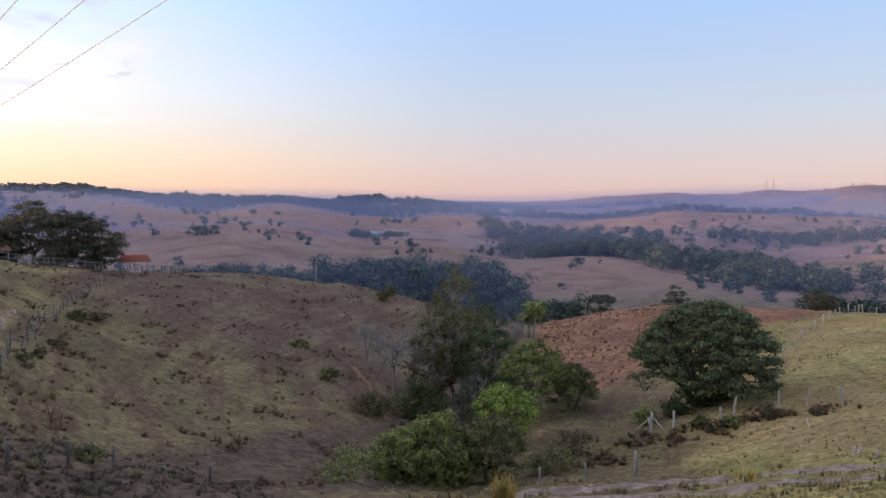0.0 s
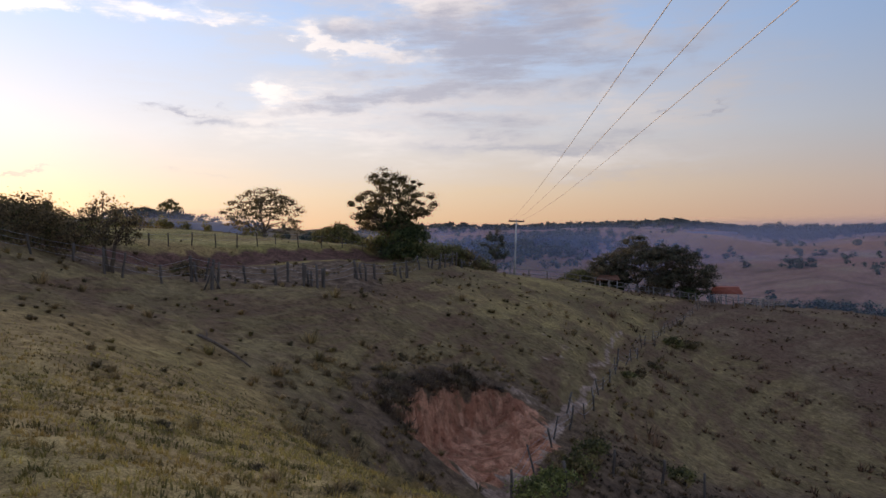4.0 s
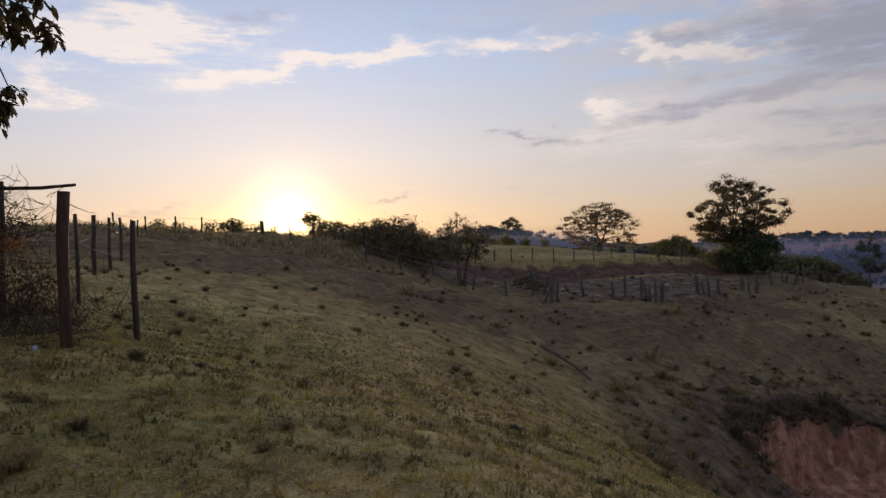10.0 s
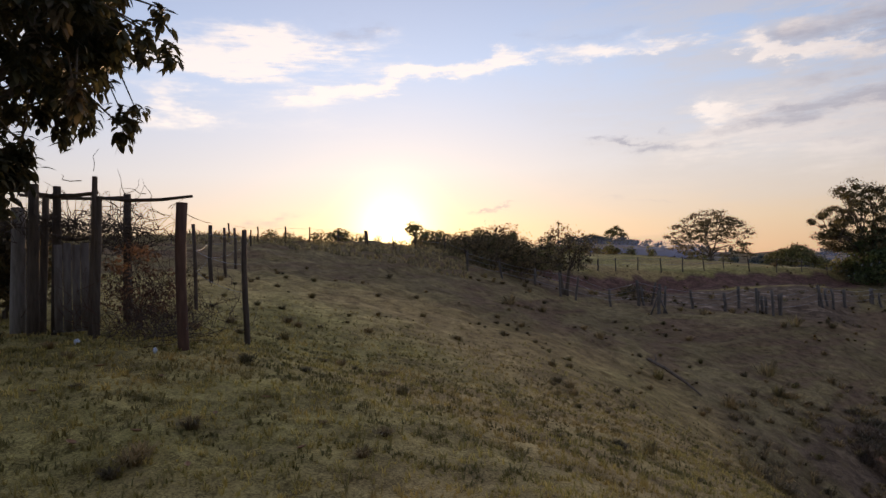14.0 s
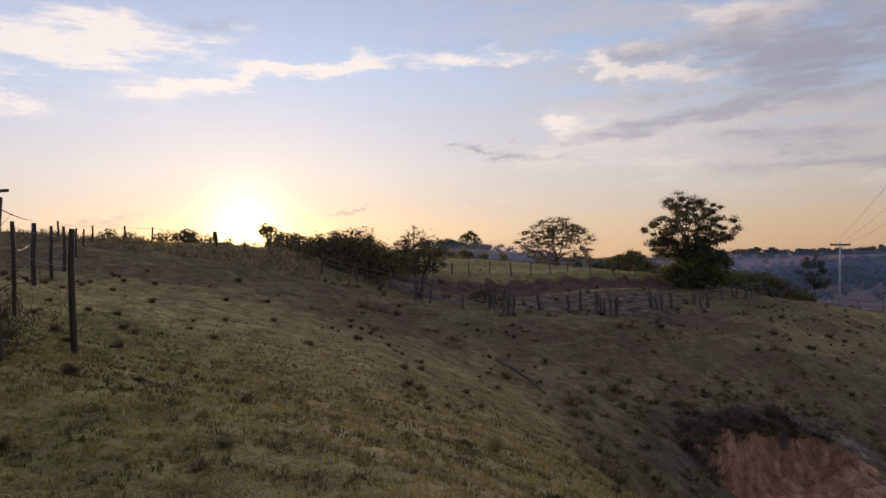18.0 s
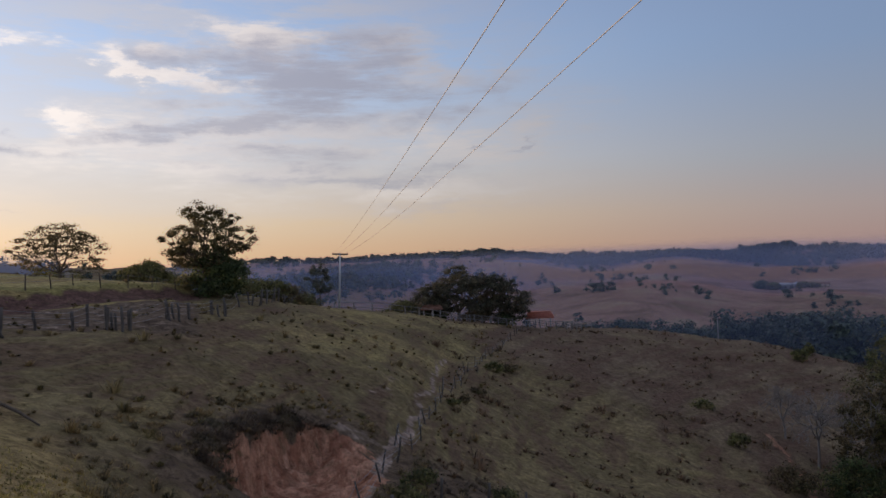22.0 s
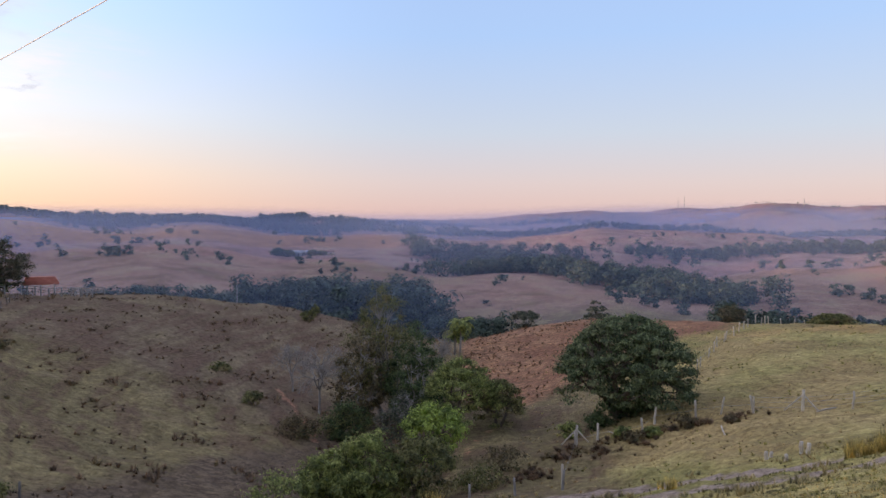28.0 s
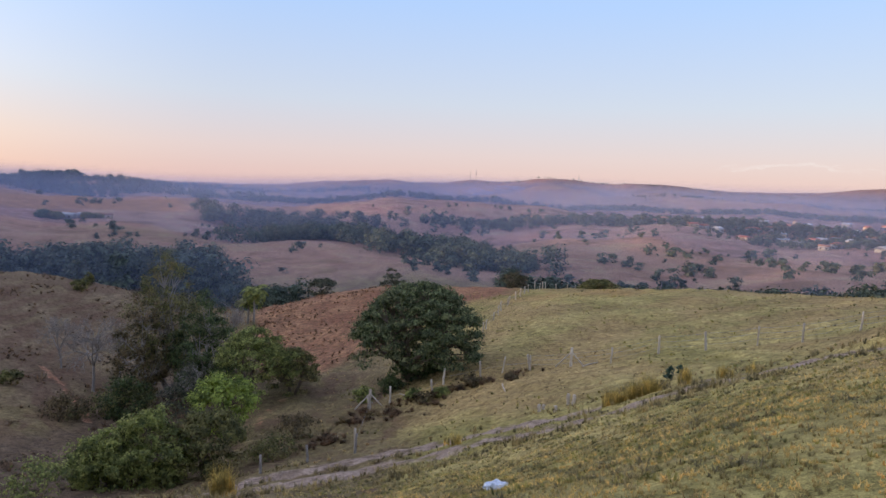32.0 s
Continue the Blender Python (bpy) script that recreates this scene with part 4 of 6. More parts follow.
branched("tall_valley_tree", "tall grey-olive tree standing in the gully", at(-1.0, 80), 16.0, 9.2, 2.4, "tall", 190, 78, 0.17, LEAF_OLIVE, 12, PALE_BARK, trunk=0.33, tuft=0.085, flat=0.8, limbs=12)
branched("valley_tree", "brownish olive tree leaning beside the tall one", at(0.9, 76), 12.0, 6.0, 1.0, "tall", 110, 66, 0.17, LEAF_BROWN, 22, PALE_BARK, trunk=0.24, tuft=0.10, flat=0.8)
branched("valley_tree", "dark green tree with a full crown in the gully", at(-3.5, 75), 11.4, 7.2, 1.0, "tall", 150, 82, 0.17, LEAF_DARK, 13, PALE_BARK, trunk=0.22, stems=2, tuft=0.095, flat=0.75)
branched("valley_tree", "grey-green thin tree at the gully bottom", at(-2.6, 66), 5.6, 5.0, 0.8, "tall", 70, 56, 0.14, LEAF_GREY, 23, trunk=0.16, stems=2, tuft=0.10, flat=0.7)
branched("valley_tree", "low dark tree on the gully side", at(2.0, 71), 4.4, 5.0, 0.5, "tall", 60, 60, 0.15, LEAF_DARK, 24, trunk=0.14, stems=2, tuft=0.11, flat=0.7)
branched("valley_tree", "bright olive-green wide tree in the gully", at(-7.5, 68), 7.3, 7.6, 2.6, "umbrella", 150, 90, 0.15, LEAF_MID, 14, trunk=0.2, stems=2, tuft=0.08, flat=0.4)
branched("valley_tree", "olive-green spreading tree at the foot of the hillside", at(-10.4, 70), 4.9, 5.6, 1.4, "umbrella", 90, 80, 0.15, LEAF_OLIVE, 25, trunk=0.16, stems=2, tuft=0.10, flat=0.4)
branched("lime_green_tree", "small lime-green leafy tree in the gully", at(-5.1, 56), 5.6, 4.8, 0.5, "round", 110, 80, 0.17, LEAF_LIME, 15, trunk=0.12, stems=2, tuft=0.10, flat=0.7)
branched("gully_bush", "large bright green bush at the bottom of the slope", at(0.4, 46), 5.6, 5.6, 0.2, "tall", 130, 100, 0.15, LEAF_MID, 16, trunk=0.12, stems=3, tuft=0.10, flat=0.7, category="bush")
branched("gully_bush", "pale olive bush at the bottom of the slope", at(-4.0, 46), 4.2, 5.0, 0.2, "round", 110, 80, 0.15, LEAF_OLIVE, 17, trunk=0.1, stems=3, tuft=0.10, flat=0.7, category="bush")
branched("gully_bush", "deep green bush at the bottom of the slope", at(3.7, 46.5), 4.0, 4.2, 0.2, "tall", 100, 80, 0.15, LEAF_MID, 26, trunk=0.1, stems=3, tuft=0.11, flat=0.7, category="bush")
branched("lone_tree", "tall dark tree on the crest beside the fence", at(50.75, 85), 11.2, 10.2, 3.4, "tall", 190, 110, 0.15, LEAF_CREST, 18, trunk=0.36, tuft=0.062, flat=0.5, limbs=10, fork=2.4)
branched("umbrella_tree", "wide open-crowned tree in the green field", at(60.9, 150), 10.6, 17.0, 1.6, "umbrella", 170, 46, 0.24, LEAF_BROWN, 19, trunk=0.32, tuft=0.07, flat=0.28, limbs=9, fork=1.6)
branched("round_tree", "low round dark tree beyond the field", at(55.1, 150), 7.4, 13.0, 1.0, "umbrella", 130, 80, 0.28, LEAF_OLIVE, 20, trunk=0.25, stems=2, tuft=0.09)
branched("field_shrub", "straggly small tree by the fence, thin leaves", at(72.2, 50), 5.1, 5.0, 1.7, "tall", 120, 30, 0.11, LEAF_BROWN, 21, trunk=0.13, stems=2, tuft=0.085, flat=0.7, limbs=14)
for i, (az, d, h, ww) in enumerate(((33.0, 128, 7.4, 9), (30.9, 131, 10.6, 11), (28.9, 128, 9.0, 10), (27.0, 130, 9.4, 10))):
    branched("farm_tree", "dense dark tree over the cattle yard", at(az, d), h, ww, 1.3, "umbrella" if i == 1 else ("round" if i == 2 else "tall"), 150, 80, 0.2, LEAF_FARM, 30 + i, trunk=0.3, group="trees over the yard", tuft=0.08, flat=0.5)
branched("pole_side_tree", "thin grey tree beside the power pole", at(42.1, 112), 8.0, 4.2, 2.4, "tall", 46, 50, 0.18, LEAF_GREY, 40, trunk=0.13, tuft=0.12, flat=0.7)
branched("crest_tree", "round dark tree behind the paddock crest", at(-28.6, 150), 4.6, 5.6, 0.4, "tall", 80, 60, 0.2, LEAF_FARM, 41, trunk=0.2, tuft=0.11)
branched("crest_bush", "low yellow-green bush on the paddock crest", at(-35.5, 123), 1.7, 4.6, 0.1, "round", 60, 50, 0.2, LEAF_OLIVE, 45, trunk=0.1, stems=3, tuft=0.12, category="bush")
branched("crest_tree", "grey-green tree behind the orange hill", at(-18.4, 190), 8.5, 6.5, 1.5, "tall", 50, 50, 0.3, LEAF_GREY, 42, trunk=0.2, tuft=0.13)
branched("crest_tree", "grey-green bush behind the orange hill", at(-12.8, 185), 6.0, 7.0, 0.8, "round", 60, 50, 0.3, LEAF_GREY, 43, trunk=0.2, tuft=0.14)
branched("small_far_tree", "small round tree on the eastern skyline", at(67.9, 560), 15.0, 17, 4.0, "umbrella", 70, 50, 0.6, LEAF_OLIVE, 44, trunk=0.5, tuft=0.11, flat=0.4)

# ---- far woods ----
def woods(name, label, spots, leafmat, seed, leaves=170, leaf=1.8):
    """Many trees of a distant wood as one mesh; spots are rows of x, y, height, width."""
    rng = np.random.RandomState(seed)
    kinds = []
    for i in range(5):
        lob = make_lobes(1.0, 0.95, 0.12, "full", np.random.RandomState(seed * 10 + i), 8)
        pts, ways = crown_points(lob, leaves, np.random.RandomState(seed * 10 + 5 + i), 0.85)
        kinds.append((pts, ways + np.array([0, 0, 0.4])))
    s = np.asarray(spots, float)
    z = height(s[:, 0], s[:, 1])
    out = []
    for i, (x, y, h, ww) in enumerate(s):
        pts, ways = kinds[i % 5]
        a = rng.uniform(0, 6.28)
        c, sn = math.cos(a), math.sin(a)
        rot = np.array([[c, -sn, 0], [sn, c, 0], [0, 0, 1]])
        p = pts @ rot.T * np.array([ww, ww, h]) + np.array([x, y, z[i] - 0.02 * h])
        out.append(leaf_cloud(p, ways @ rot.T, leaf * h / 12.0, rng, 1.4, 0.22))
    v = np.concatenate(out)
    me = mesh_from(name, v, np.arange(len(v)).reshape(-1, 4), None, leafmat)
    return tagged(new(name, me), label, "woodland", kind="stuff")


def belt(pts, wide, n, h, rng):
    """Tree spots along a winding belt; pts are bearing and distance."""
    line = [Vector(place(*p)) for p in pts]
    seg = [(b - a).length for a, b in zip(line, line[1:])]
    out = []
    for _ in range(n):
        u = rng.uniform(0, sum(seg))
        for a, b, l in zip(line, line[1:], seg):
            if u <= l:
                p = a.lerp(b, u / l)
                break
            u -= l
        p = p + Vector((rng.normal(0, wide / 2), rng.normal(0, wide / 2)))
        hh = h * rng.uniform(0.65, 1.1)
        out.append((p.x, p.y, hh, hh * rng.uniform(1.0, 1.6)))
    return out


def plant_woods():
    r = np.random.RandomState(5)
    woods("stream_wood", "dense dark wood along the stream behind the spur", belt([(20, 266), (14, 264), (8, 262)], 18, 90, 9.5, r) + belt([(8, 264), (3, 262), (-1, 258), (-3.4, 254)], 22, 105, 15, r) + belt([(-4.4, 236), (-7, 212), (-9.8, 190)], 8, 26, 8, r), LEAF_FAR, 3, 430, 0.96)
    woods("valley_wood", "dark green wood in the middle valley, blued for haze", belt([(-6.5, 470), (-9, 470), (-14, 470), (-20, 425), (-25, 380), (-28.5, 335)], 28, 260, 12, r), LEAF_FAR, 4, 300, 1.1)
    woods("valley_wood", "wood above the middle valley", belt([(-4.4, 610), (-8, 590), (-12.5, 570), (-16, 560)], 26, 90, 14, r), LEAF_FAR, 24, 260, 1.2)
    woods("valley_wood", "broken tree belt beyond the paddock crest", belt([(-31, 215), (-38, 215), (-46, 212), (-57, 205)], 16, 130, 9, r), LEAF_FAR, 5, 320, 1.1)
    woods("hill_wood", "trees on the far side of the pink pasture", belt([(-20, 620), (-28, 640), (-33, 680), (-40, 720), (-48, 800), (-57, 800)], 60, 340, 10, r), LEAF_FAR, 6, 110, 2.0)
    woods("ridge_forest", "forest covering the long northern ridge", belt([(48, 1450), (38, 1450), (28, 1480), (18, 1500), (10, 1500), (2, 1500)], 280, 1300, 13, r), LEAF_FAR, 7, 40, 3.4)
    woods("ridge_forest", "forest below the crest of the northern ridge", belt([(32, 1400), (22, 1330), (12, 1290), (2, 1270)], 150, 800, 13, r), LEAF_FAR, 17, 40, 3.4)
    woods("ridge_forest", "clump of taller trees on the northern ridge", belt([(9.2, 1500), (5.6, 1500)], 30, 60, 22, r), LEAF_FAR, 19, 110, 2.0)
    woods("ridge_forest", "forest on the slope above the misty valley", belt([(50, 480), (44, 520), (39, 600), (37, 760)], 100, 480, 9.5, r), LEAF_FAR, 8, 105, 2.1)
    woods("far_forest", "scattered forest on the far ridges", belt([(4, 1900), (-8, 2100), (-16, 2250)], 110, 300, 12, r), LEAF_FAR, 9, 60, 3.0)
    woods("far_forest", "scattered forest under the last skyline", belt([(-38, 1900), (-46, 1950), (-58, 2100)], 90, 200, 7, r), LEAF_FAR, 18, 60, 3.0)
    woods("far_forest", "bands of trees on the middle hills", belt([(-2, 1150), (-12, 1150), (-22, 1200), (-32, 1150), (-40, 1200), (-50, 1300), (-58, 1350)], 50, 640, 11, r), LEAF_FAR, 10, 52, 3.0)
    woods("skyline_trees", "dark trees along the eastern skyline", belt([(54, 230), (60, 260), (70, 230), (78, 190), (84, 175), (91, 190), (97, 200)], 12, 70, 5.0, r), LEAF_OLIVE, 12, 500, 0.9)
    clumps = []
    for az, d, hh in ((95.4, 200, 8.5), (94.6, 204, 7.0), (93.6, 206, 6.0), (91.7, 195, 7.2), (90.6, 196, 7.6), (89.8, 198, 8.0), (88.6, 200, 6.4), (84.1, 180, 8.6), (83.2, 184, 6.8), (82.0, 186, 6.6), (80.4, 190, 7.2), (79.0, 190, 7.6), (77.8, 195, 6.6), (76.4, 200, 7.0)):
        x, y = place(az, d)
        clumps.append((x, y, hh, hh * r.uniform(0.9, 1.3)))
    woods("skyline_trees", "separate dark crowns on the eastern skyline", clumps, LEAF_OLIVE, 22, 700, 0.8)
    woods("hill_wood", "trees on the hazy hill behind the green field", belt([(71.5, 640), (68, 660), (65.5, 660)], 30, 70, 10, r), LEAF_FAR, 23, 160, 1.6)
    woods("far_forest", "forest bands on the last ridges", belt([(0, 2700), (-10, 2800), (-20, 2750), (-28, 2800), (-36, 2800), (-46, 2750), (-58, 2900)], 160, 420, 6.5, r), LEAF_FAR, 14, 50, 3.2)
    woods("town_trees", "garden trees between the town houses", belt([(-39, 780), (-43, 810), (-48, 800), (-52, 720), (-57, 700)], 85, 260, 6, r), LEAF_FAR, 15, 110, 1.8)
    woods("town_trees", "garden trees at the edge of town", belt([(-46, 600), (-50, 620), (-56, 600)], 20, 70, 7, r), LEAF_FAR, 16, 140, 1.6)
    spots = []
    for i in range(108):
        az, d = (r.uniform(-58, 32), r.uniform(270, 1000)) if i < 85 else (r.uniform(-58, -29), r.uniform(250, 560))
        for k in range(r.randint(1, 8)):
            x, y = place(az + r.normal(0, 9.0 / d * 57), d + r.normal(0, 9))
            hh = r.uniform(1.5, 6.5)
            spots.append((x, y, hh, hh * r.uniform(1.1, 1.9)))
    woods("pasture_trees", "single trees and bushes scattered over far pastures", spots, LEAF_FAR, 11, 150, 2.3)


plant_woods()

# ---- fences, gates and poles ----
def post_mesh(h, r, mat, seed, n=8):
    rng = np.random.RandomState(seed)
    s = Soup()
    k = 5
    pts = [(rng.normal(0, r * 0.18), rng.normal(0, r * 0.18), -0.35 + (h + 0.35) * i / (k - 1)) for i in range(k)]
    s.tube(pts, [r * rng.uniform(0.88, 1.12) * (1.08 - 0.14 * i / (k - 1)) for i in range(k)], n)
    return s.mesh("post", mat)


def sagging(a, b, sag, n=6):
    return [Vector(a).lerp(Vector(b), i / n) - Vector((0, 0, sag * 4 * (i / n) * (1 - i / n))) for i in range(n + 1)]


def fence(label, spots, h, r, mat, strands, seed, category="fence", wire_r=0.008, jitter=0.12, lean=4.0, group="", tops_at=None):
    """A row of posts with wires; spots are points on the ground, tops_at the levels of the post heads."""
    rng = np.random.RandomState(seed)
    f = thing("fence", label, category, spots[0], group)
    o = Vector(spots[0])
    kinds = [post_mesh(h, r * q, mat, seed * 7 + i) for i, q in enumerate((0.85, 1.0, 1.2, 1.05))]
    tops = []
    for i, p in enumerate(spots):
        s = (tops_at[i] - p[2]) / h if tops_at else 1 + rng.uniform(-jitter, jitter)
        m = Matrix.Translation(Vector(p) - o) @ Euler((radians(rng.normal(0, lean)), radians(rng.normal(0, lean)), rng.uniform(0, 6.28))).to_matrix().to_4x4() @ Matrix.Diagonal((1, 1, s, 1))
        part_mesh("post", kinds[rng.randint(4)], f, m=m)
        tops.append((m, s))
    for u in strands:
        s = Soup()
        pts = [m @ Vector((r, 0, h * u)) for m, _ in tops]
        for a, b in zip(pts, pts[1:]):
            s.tube(sagging(a, b, 0.02 * (b - a).length), [wire_r] * 7, 4, False)
        part_mesh("wire", s.mesh("wire", GALV), f)
    return f


def along(pts, step, jitter=0.0, seed=1):
    """Ground points every step metres along a line of bearing and distance."""
    rng = np.random.RandomState(seed)
    line = [Vector(place(*p)) for p in pts]
    out = []
    for a, b in zip(line, line[1:]):
        n = max(1, round((b - a).length / step))
        for i in range(n):
            p = a.lerp(b, i / n) + Vector((rng.normal(0, jitter), rng.normal(0, jitter)))
            out.append(Vector((p.x, p.y, ground_at(p.x, p.y))))
    p = line[-1]
    out.append(Vector((p.x, p.y, ground_at(p.x, p.y))))
    return out


fence("pale weathered post-and-wire fence across the green paddock", [at(*p) for p in ((-30.3, 58), (-36.8, 57), (-40.4, 57), (-43.9, 56), (-47.5, 55), (-50.5, 55), (-54.1, 55), (-58, 54.5), (-62, 54))], 1.35, 0.07, PALE_WOOD, (0.35, 0.65, 0.92), 1, lean=2.0)
fence("row of grey posts climbing to the paddock crest", along([(-26.0, 82), (-28.2, 100), (-31.2, 125), (-33.6, 133), (-37, 136)], 3.2, 0.15), 1.3, 0.075, PALE_WOOD, (0.5, 0.9), 2)
fence("old post-and-wire fence along the worn cattle path", along([(24.9, 129), (28.2, 95), (30.6, 75), (32.6, 58), (33.6, 50), (34.9, 43), (36.5, 35.6), (37.8, 31.5), (39.5, 27.8), (41.0, 25.2)], 2.7, 0.25), 1.15, 0.047, GREY_WOOD, (0.3, 0.6, 0.9), 3, lean=8.0, jitter=0.25)
fence("leaning grey posts with wire at the gully edge", [at(*p) for p in ((36.6, 27), (32.8, 31), (29, 34), (25.9, 35), (19, 34.5))], 1.2, 0.07, GREY_WOOD, (), 4, lean=7.0)
fence("old yard fence of uneven grey posts", [at(*p) for p in ((80, 46), (77.2, 47), (74.5, 48), (72.5, 47), (71.3, 47.2), (68.6, 48), (66.4, 49), (62.4, 51), (60.05, 52.6), (59.1, 53.5), (57.8, 50.8), (56.3, 51.1), (53.5, 56.5), (52.1, 58.2), (50.4, 63), (49.5, 63.2), (48.4, 75.5), (47.4, 77), (46.7, 81), (45.9, 84), (45.4, 88), (44.9, 93))], 1.45, 0.085, GREY_WOOD, (0.35, 0.65, 0.92), 5, lean=4.0, jitter=0.2)
for run in (((57.85, 50.6), (57.5, 51.6), (57.2, 51.1), (56.75, 50.7), (56.3, 51.0)), ((53.7, 56.8), (53.2, 57.4), (52.8, 57.0)), ((50.5, 63.4), (49.9, 62.4), (49.4, 63.6)), ((66.0, 51.0), (65.4, 52.4), (64.9, 49.6), (64.5, 47.7)), ((47.6, 77.6), (46.9, 79.6), (46.3, 82.4), (45.7, 86))):
    fence("cluster of thick leaning gate posts in the old yard", [at(*p) for p in run], 1.5, 0.09, GREY_WOOD, (), 31 + len(run), lean=6.0, jitter=0.25, group="yard gate posts")
fence("far row of thin posts along the green field", along([(79, 62), (74, 66), (68, 72), (60, 79), (53, 84), (50, 88)], 2.6, 0.1), 1.25, 0.06, DARK_WOOD, (0.5, 0.9), 6, lean=2.0)
fence("dark posts of the skyline fence", [at(*p) for p in ((99, 44), (96.8, 47), (94.7, 50), (92.8, 51), (90.5, 52), (86.0, 53), (84.2, 54), (81.8, 55), (80.1, 55), (78, 56))], 1.15, 0.065, DARK_WOOD, (0.55, 0.92), 7, lean=1.5)
fence("thick dark corner posts of the skyline fence", [at(88.3, 52.5), at(88.15, 53.6)], 1.3, 0.09, DARK_WOOD, (0.9,), 8, lean=0.5)
fence("dark round fence posts of the garden plot", [at(*p) for p in ((97.9, 13.8), (101.6, 18.2), (100.5, 22.5), (99.42, 25.0), (98.6, 28.5), (97.9, 33), (97.4, 38))], 2.05, 0.052, DARK_WOOD, (0.45, 0.7, 0.95), 9, wire_r=0.004, lean=1.2, tops_at=(2.47, 2.92, 3.20, 3.29, 3.52, 3.75, 4.05))
fence("pale gate posts with wire beside the spreading tree", [at(*p) for p in ((-15.9, 47), (-17.0, 56), (-18.7, 57), (-22.2, 58.5), (-23.1, 60), (-26.2, 60), (-28, 59.5), (-30.3, 58))], 1.4, 0.085, PALE_WOOD, (0.5,), 10, lean=7.0)
fence("short grey posts low on the slope", [at(*p) for p in ((-8.2, 40.5), (-12, 42), (-15.9, 44))], 1.2, 0.08, POST_WOOD, (), 11, lean=8.0)


def braced_post(where, turn, label="pale fence strainer post propped by two leaning braces", mat=None, reach=1.0):
    mat = mat or PALE_WOOD
    b = thing("braced_post", label, "fence post", where, turn=turn)
    part_mesh("post", post_mesh(1.6, 0.11, mat, 71), b)
    for s in (-1, 1):
        part_mesh("brace", Soup().tube([(s * 1.25 * reach, 0, -0.1), (s * 0.6 * reach, 0.02, 0.6), (s * 0.06, 0, 1.2)], [0.06, 0.055, 0.05]).mesh("brace", mat), b)
    return b


braced_post(at(-33.6, 57), radians(-35))
braced_post(at(-17.0, 57), radians(-10))
braced_post(at(64.9, 47.5), radians(60), "grey weathered strainer post with two close leaning props", GREY_WOOD, 0.45)
for az, d, t in ((-35.1, 57, 0.4), (-28.2, 53.5, 1.2), (-20.3, 59, 2.0)):
    p = at(az, d, 0.06)
    st = thing("fallen_rail", "pale fallen fence rail lying in the grass", "fence rail", p, turn=t, group="fallen rails")
    part_mesh("rail", Soup().tube([(-1.1, 0, 0.0), (0, 0.05, 0.03), (1.2, 0, 0.01)], [0.05, 0.06, 0.045]).mesh("rail", PALE_WOOD), st)


for az, d, hh in ((-31.24, 41.9, 0.5), (-32.6, 40.6, 0.35), (-33.6, 42.2, 0.7), (-34.05, 41.6, 0.6), (-31.6, 42.4, 0.3)):
    st = thing("stump", "short pale broken stake beside the track", "stake", at(az, d), "broken stakes")
    part_mesh("stake", post_mesh(hh, 0.11, PALE_WOOD, int(hh * 100)), st)


def power_pole(where, h, lean, turn, label, arm=2.5, mat=None):
    p = thing("power_pole", label, "power pole", where, "power poles")
    m = Euler((0, radians(lean), 0)).to_matrix().to_4x4()
    p.matrix_basis = Matrix.Translation(where) @ Matrix.Rotation(turn, 4, "Z") @ m
    part_mesh("shaft", Soup().tube([(0, 0, -0.5), (0, 0, h * 0.5), (0, 0, h)], [0.19, 0.15, 0.11], 10).mesh("shaft", mat or CONCRETE), p)
    part_mesh("crossarm", Soup().box((-arm / 2, -0.09, h - 0.34), (arm / 2, 0.09, h - 0.08)).mesh("crossarm", GREY_WOOD), p)
    for x in (-arm / 2 + 0.12, 0.0, arm / 2 - 0.12):
        part_mesh("insulator", Soup().tube([(x, 0, h - 0.16 + 0.16 * (x == 0)), (x, 0, h + 0.06 + 0.1 * (x == 0)), (x, 0, h + 0.12 + 0.1 * (x == 0))], [0.03, 0.06, 0.03], 8).mesh("insulator", WHITEWASH), p)
    for s in (-1, 1):
        part_mesh("strut", Soup().tube([(s * 0.7, 0.05, h - 0.28), (0, 0.1, h - 0.85)], [0.025, 0.025], 5).mesh("strut", POST_WOOD), p)
    return p


LINE_AZ = 42.0
line_way = Vector((-math.sin(radians(LINE_AZ)), math.cos(radians(LINE_AZ)), 0))
line_side = Vector((math.cos(radians(LINE_AZ)), math.sin(radians(LINE_AZ)), 0))
pole_a = at(40.62, 113)
power_pole(pole_a, 9.1, 3.0, radians(LINE_AZ), "pale concrete power pole with a crossarm on the ridge")
pole_b_xy = line_way * -32 + line_side * 4.5
pole_b = Vector((pole_b_xy.x, pole_b_xy.y, ground_at(pole_b_xy.x, pole_b_xy.y)))
power_pole(pole_b, 7.6, 0.0, radians(LINE_AZ), "pale concrete power pole with a crossarm near the viewpoint")
power_pole(at(10.7, 200), 11.0, 0.0, radians(10), "slim wooden power pole behind the grassy spur", 2.8, POST_WOOD)
for off_a, off_b, up_b in ((-1.05, -0.95, 0.0), (0.0, 0.12, 0.1), (1.05, 1.25, 0.0)):
    a = pole_a + Vector((0.42, 0, 9.05 + up_b)) + line_side * off_a
    b = pole_b + Vector((0, 0, 7.55 + up_b)) + line_side * off_b
    pts = sagging(a, b, 1.1, 40)
    c = new("power_line", Soup().tube(pts, [0.010] * len(pts), 6).mesh("power_line", CABLE))
    tagged(c, "thin overhead power line strung between two poles", "power line", "power lines")


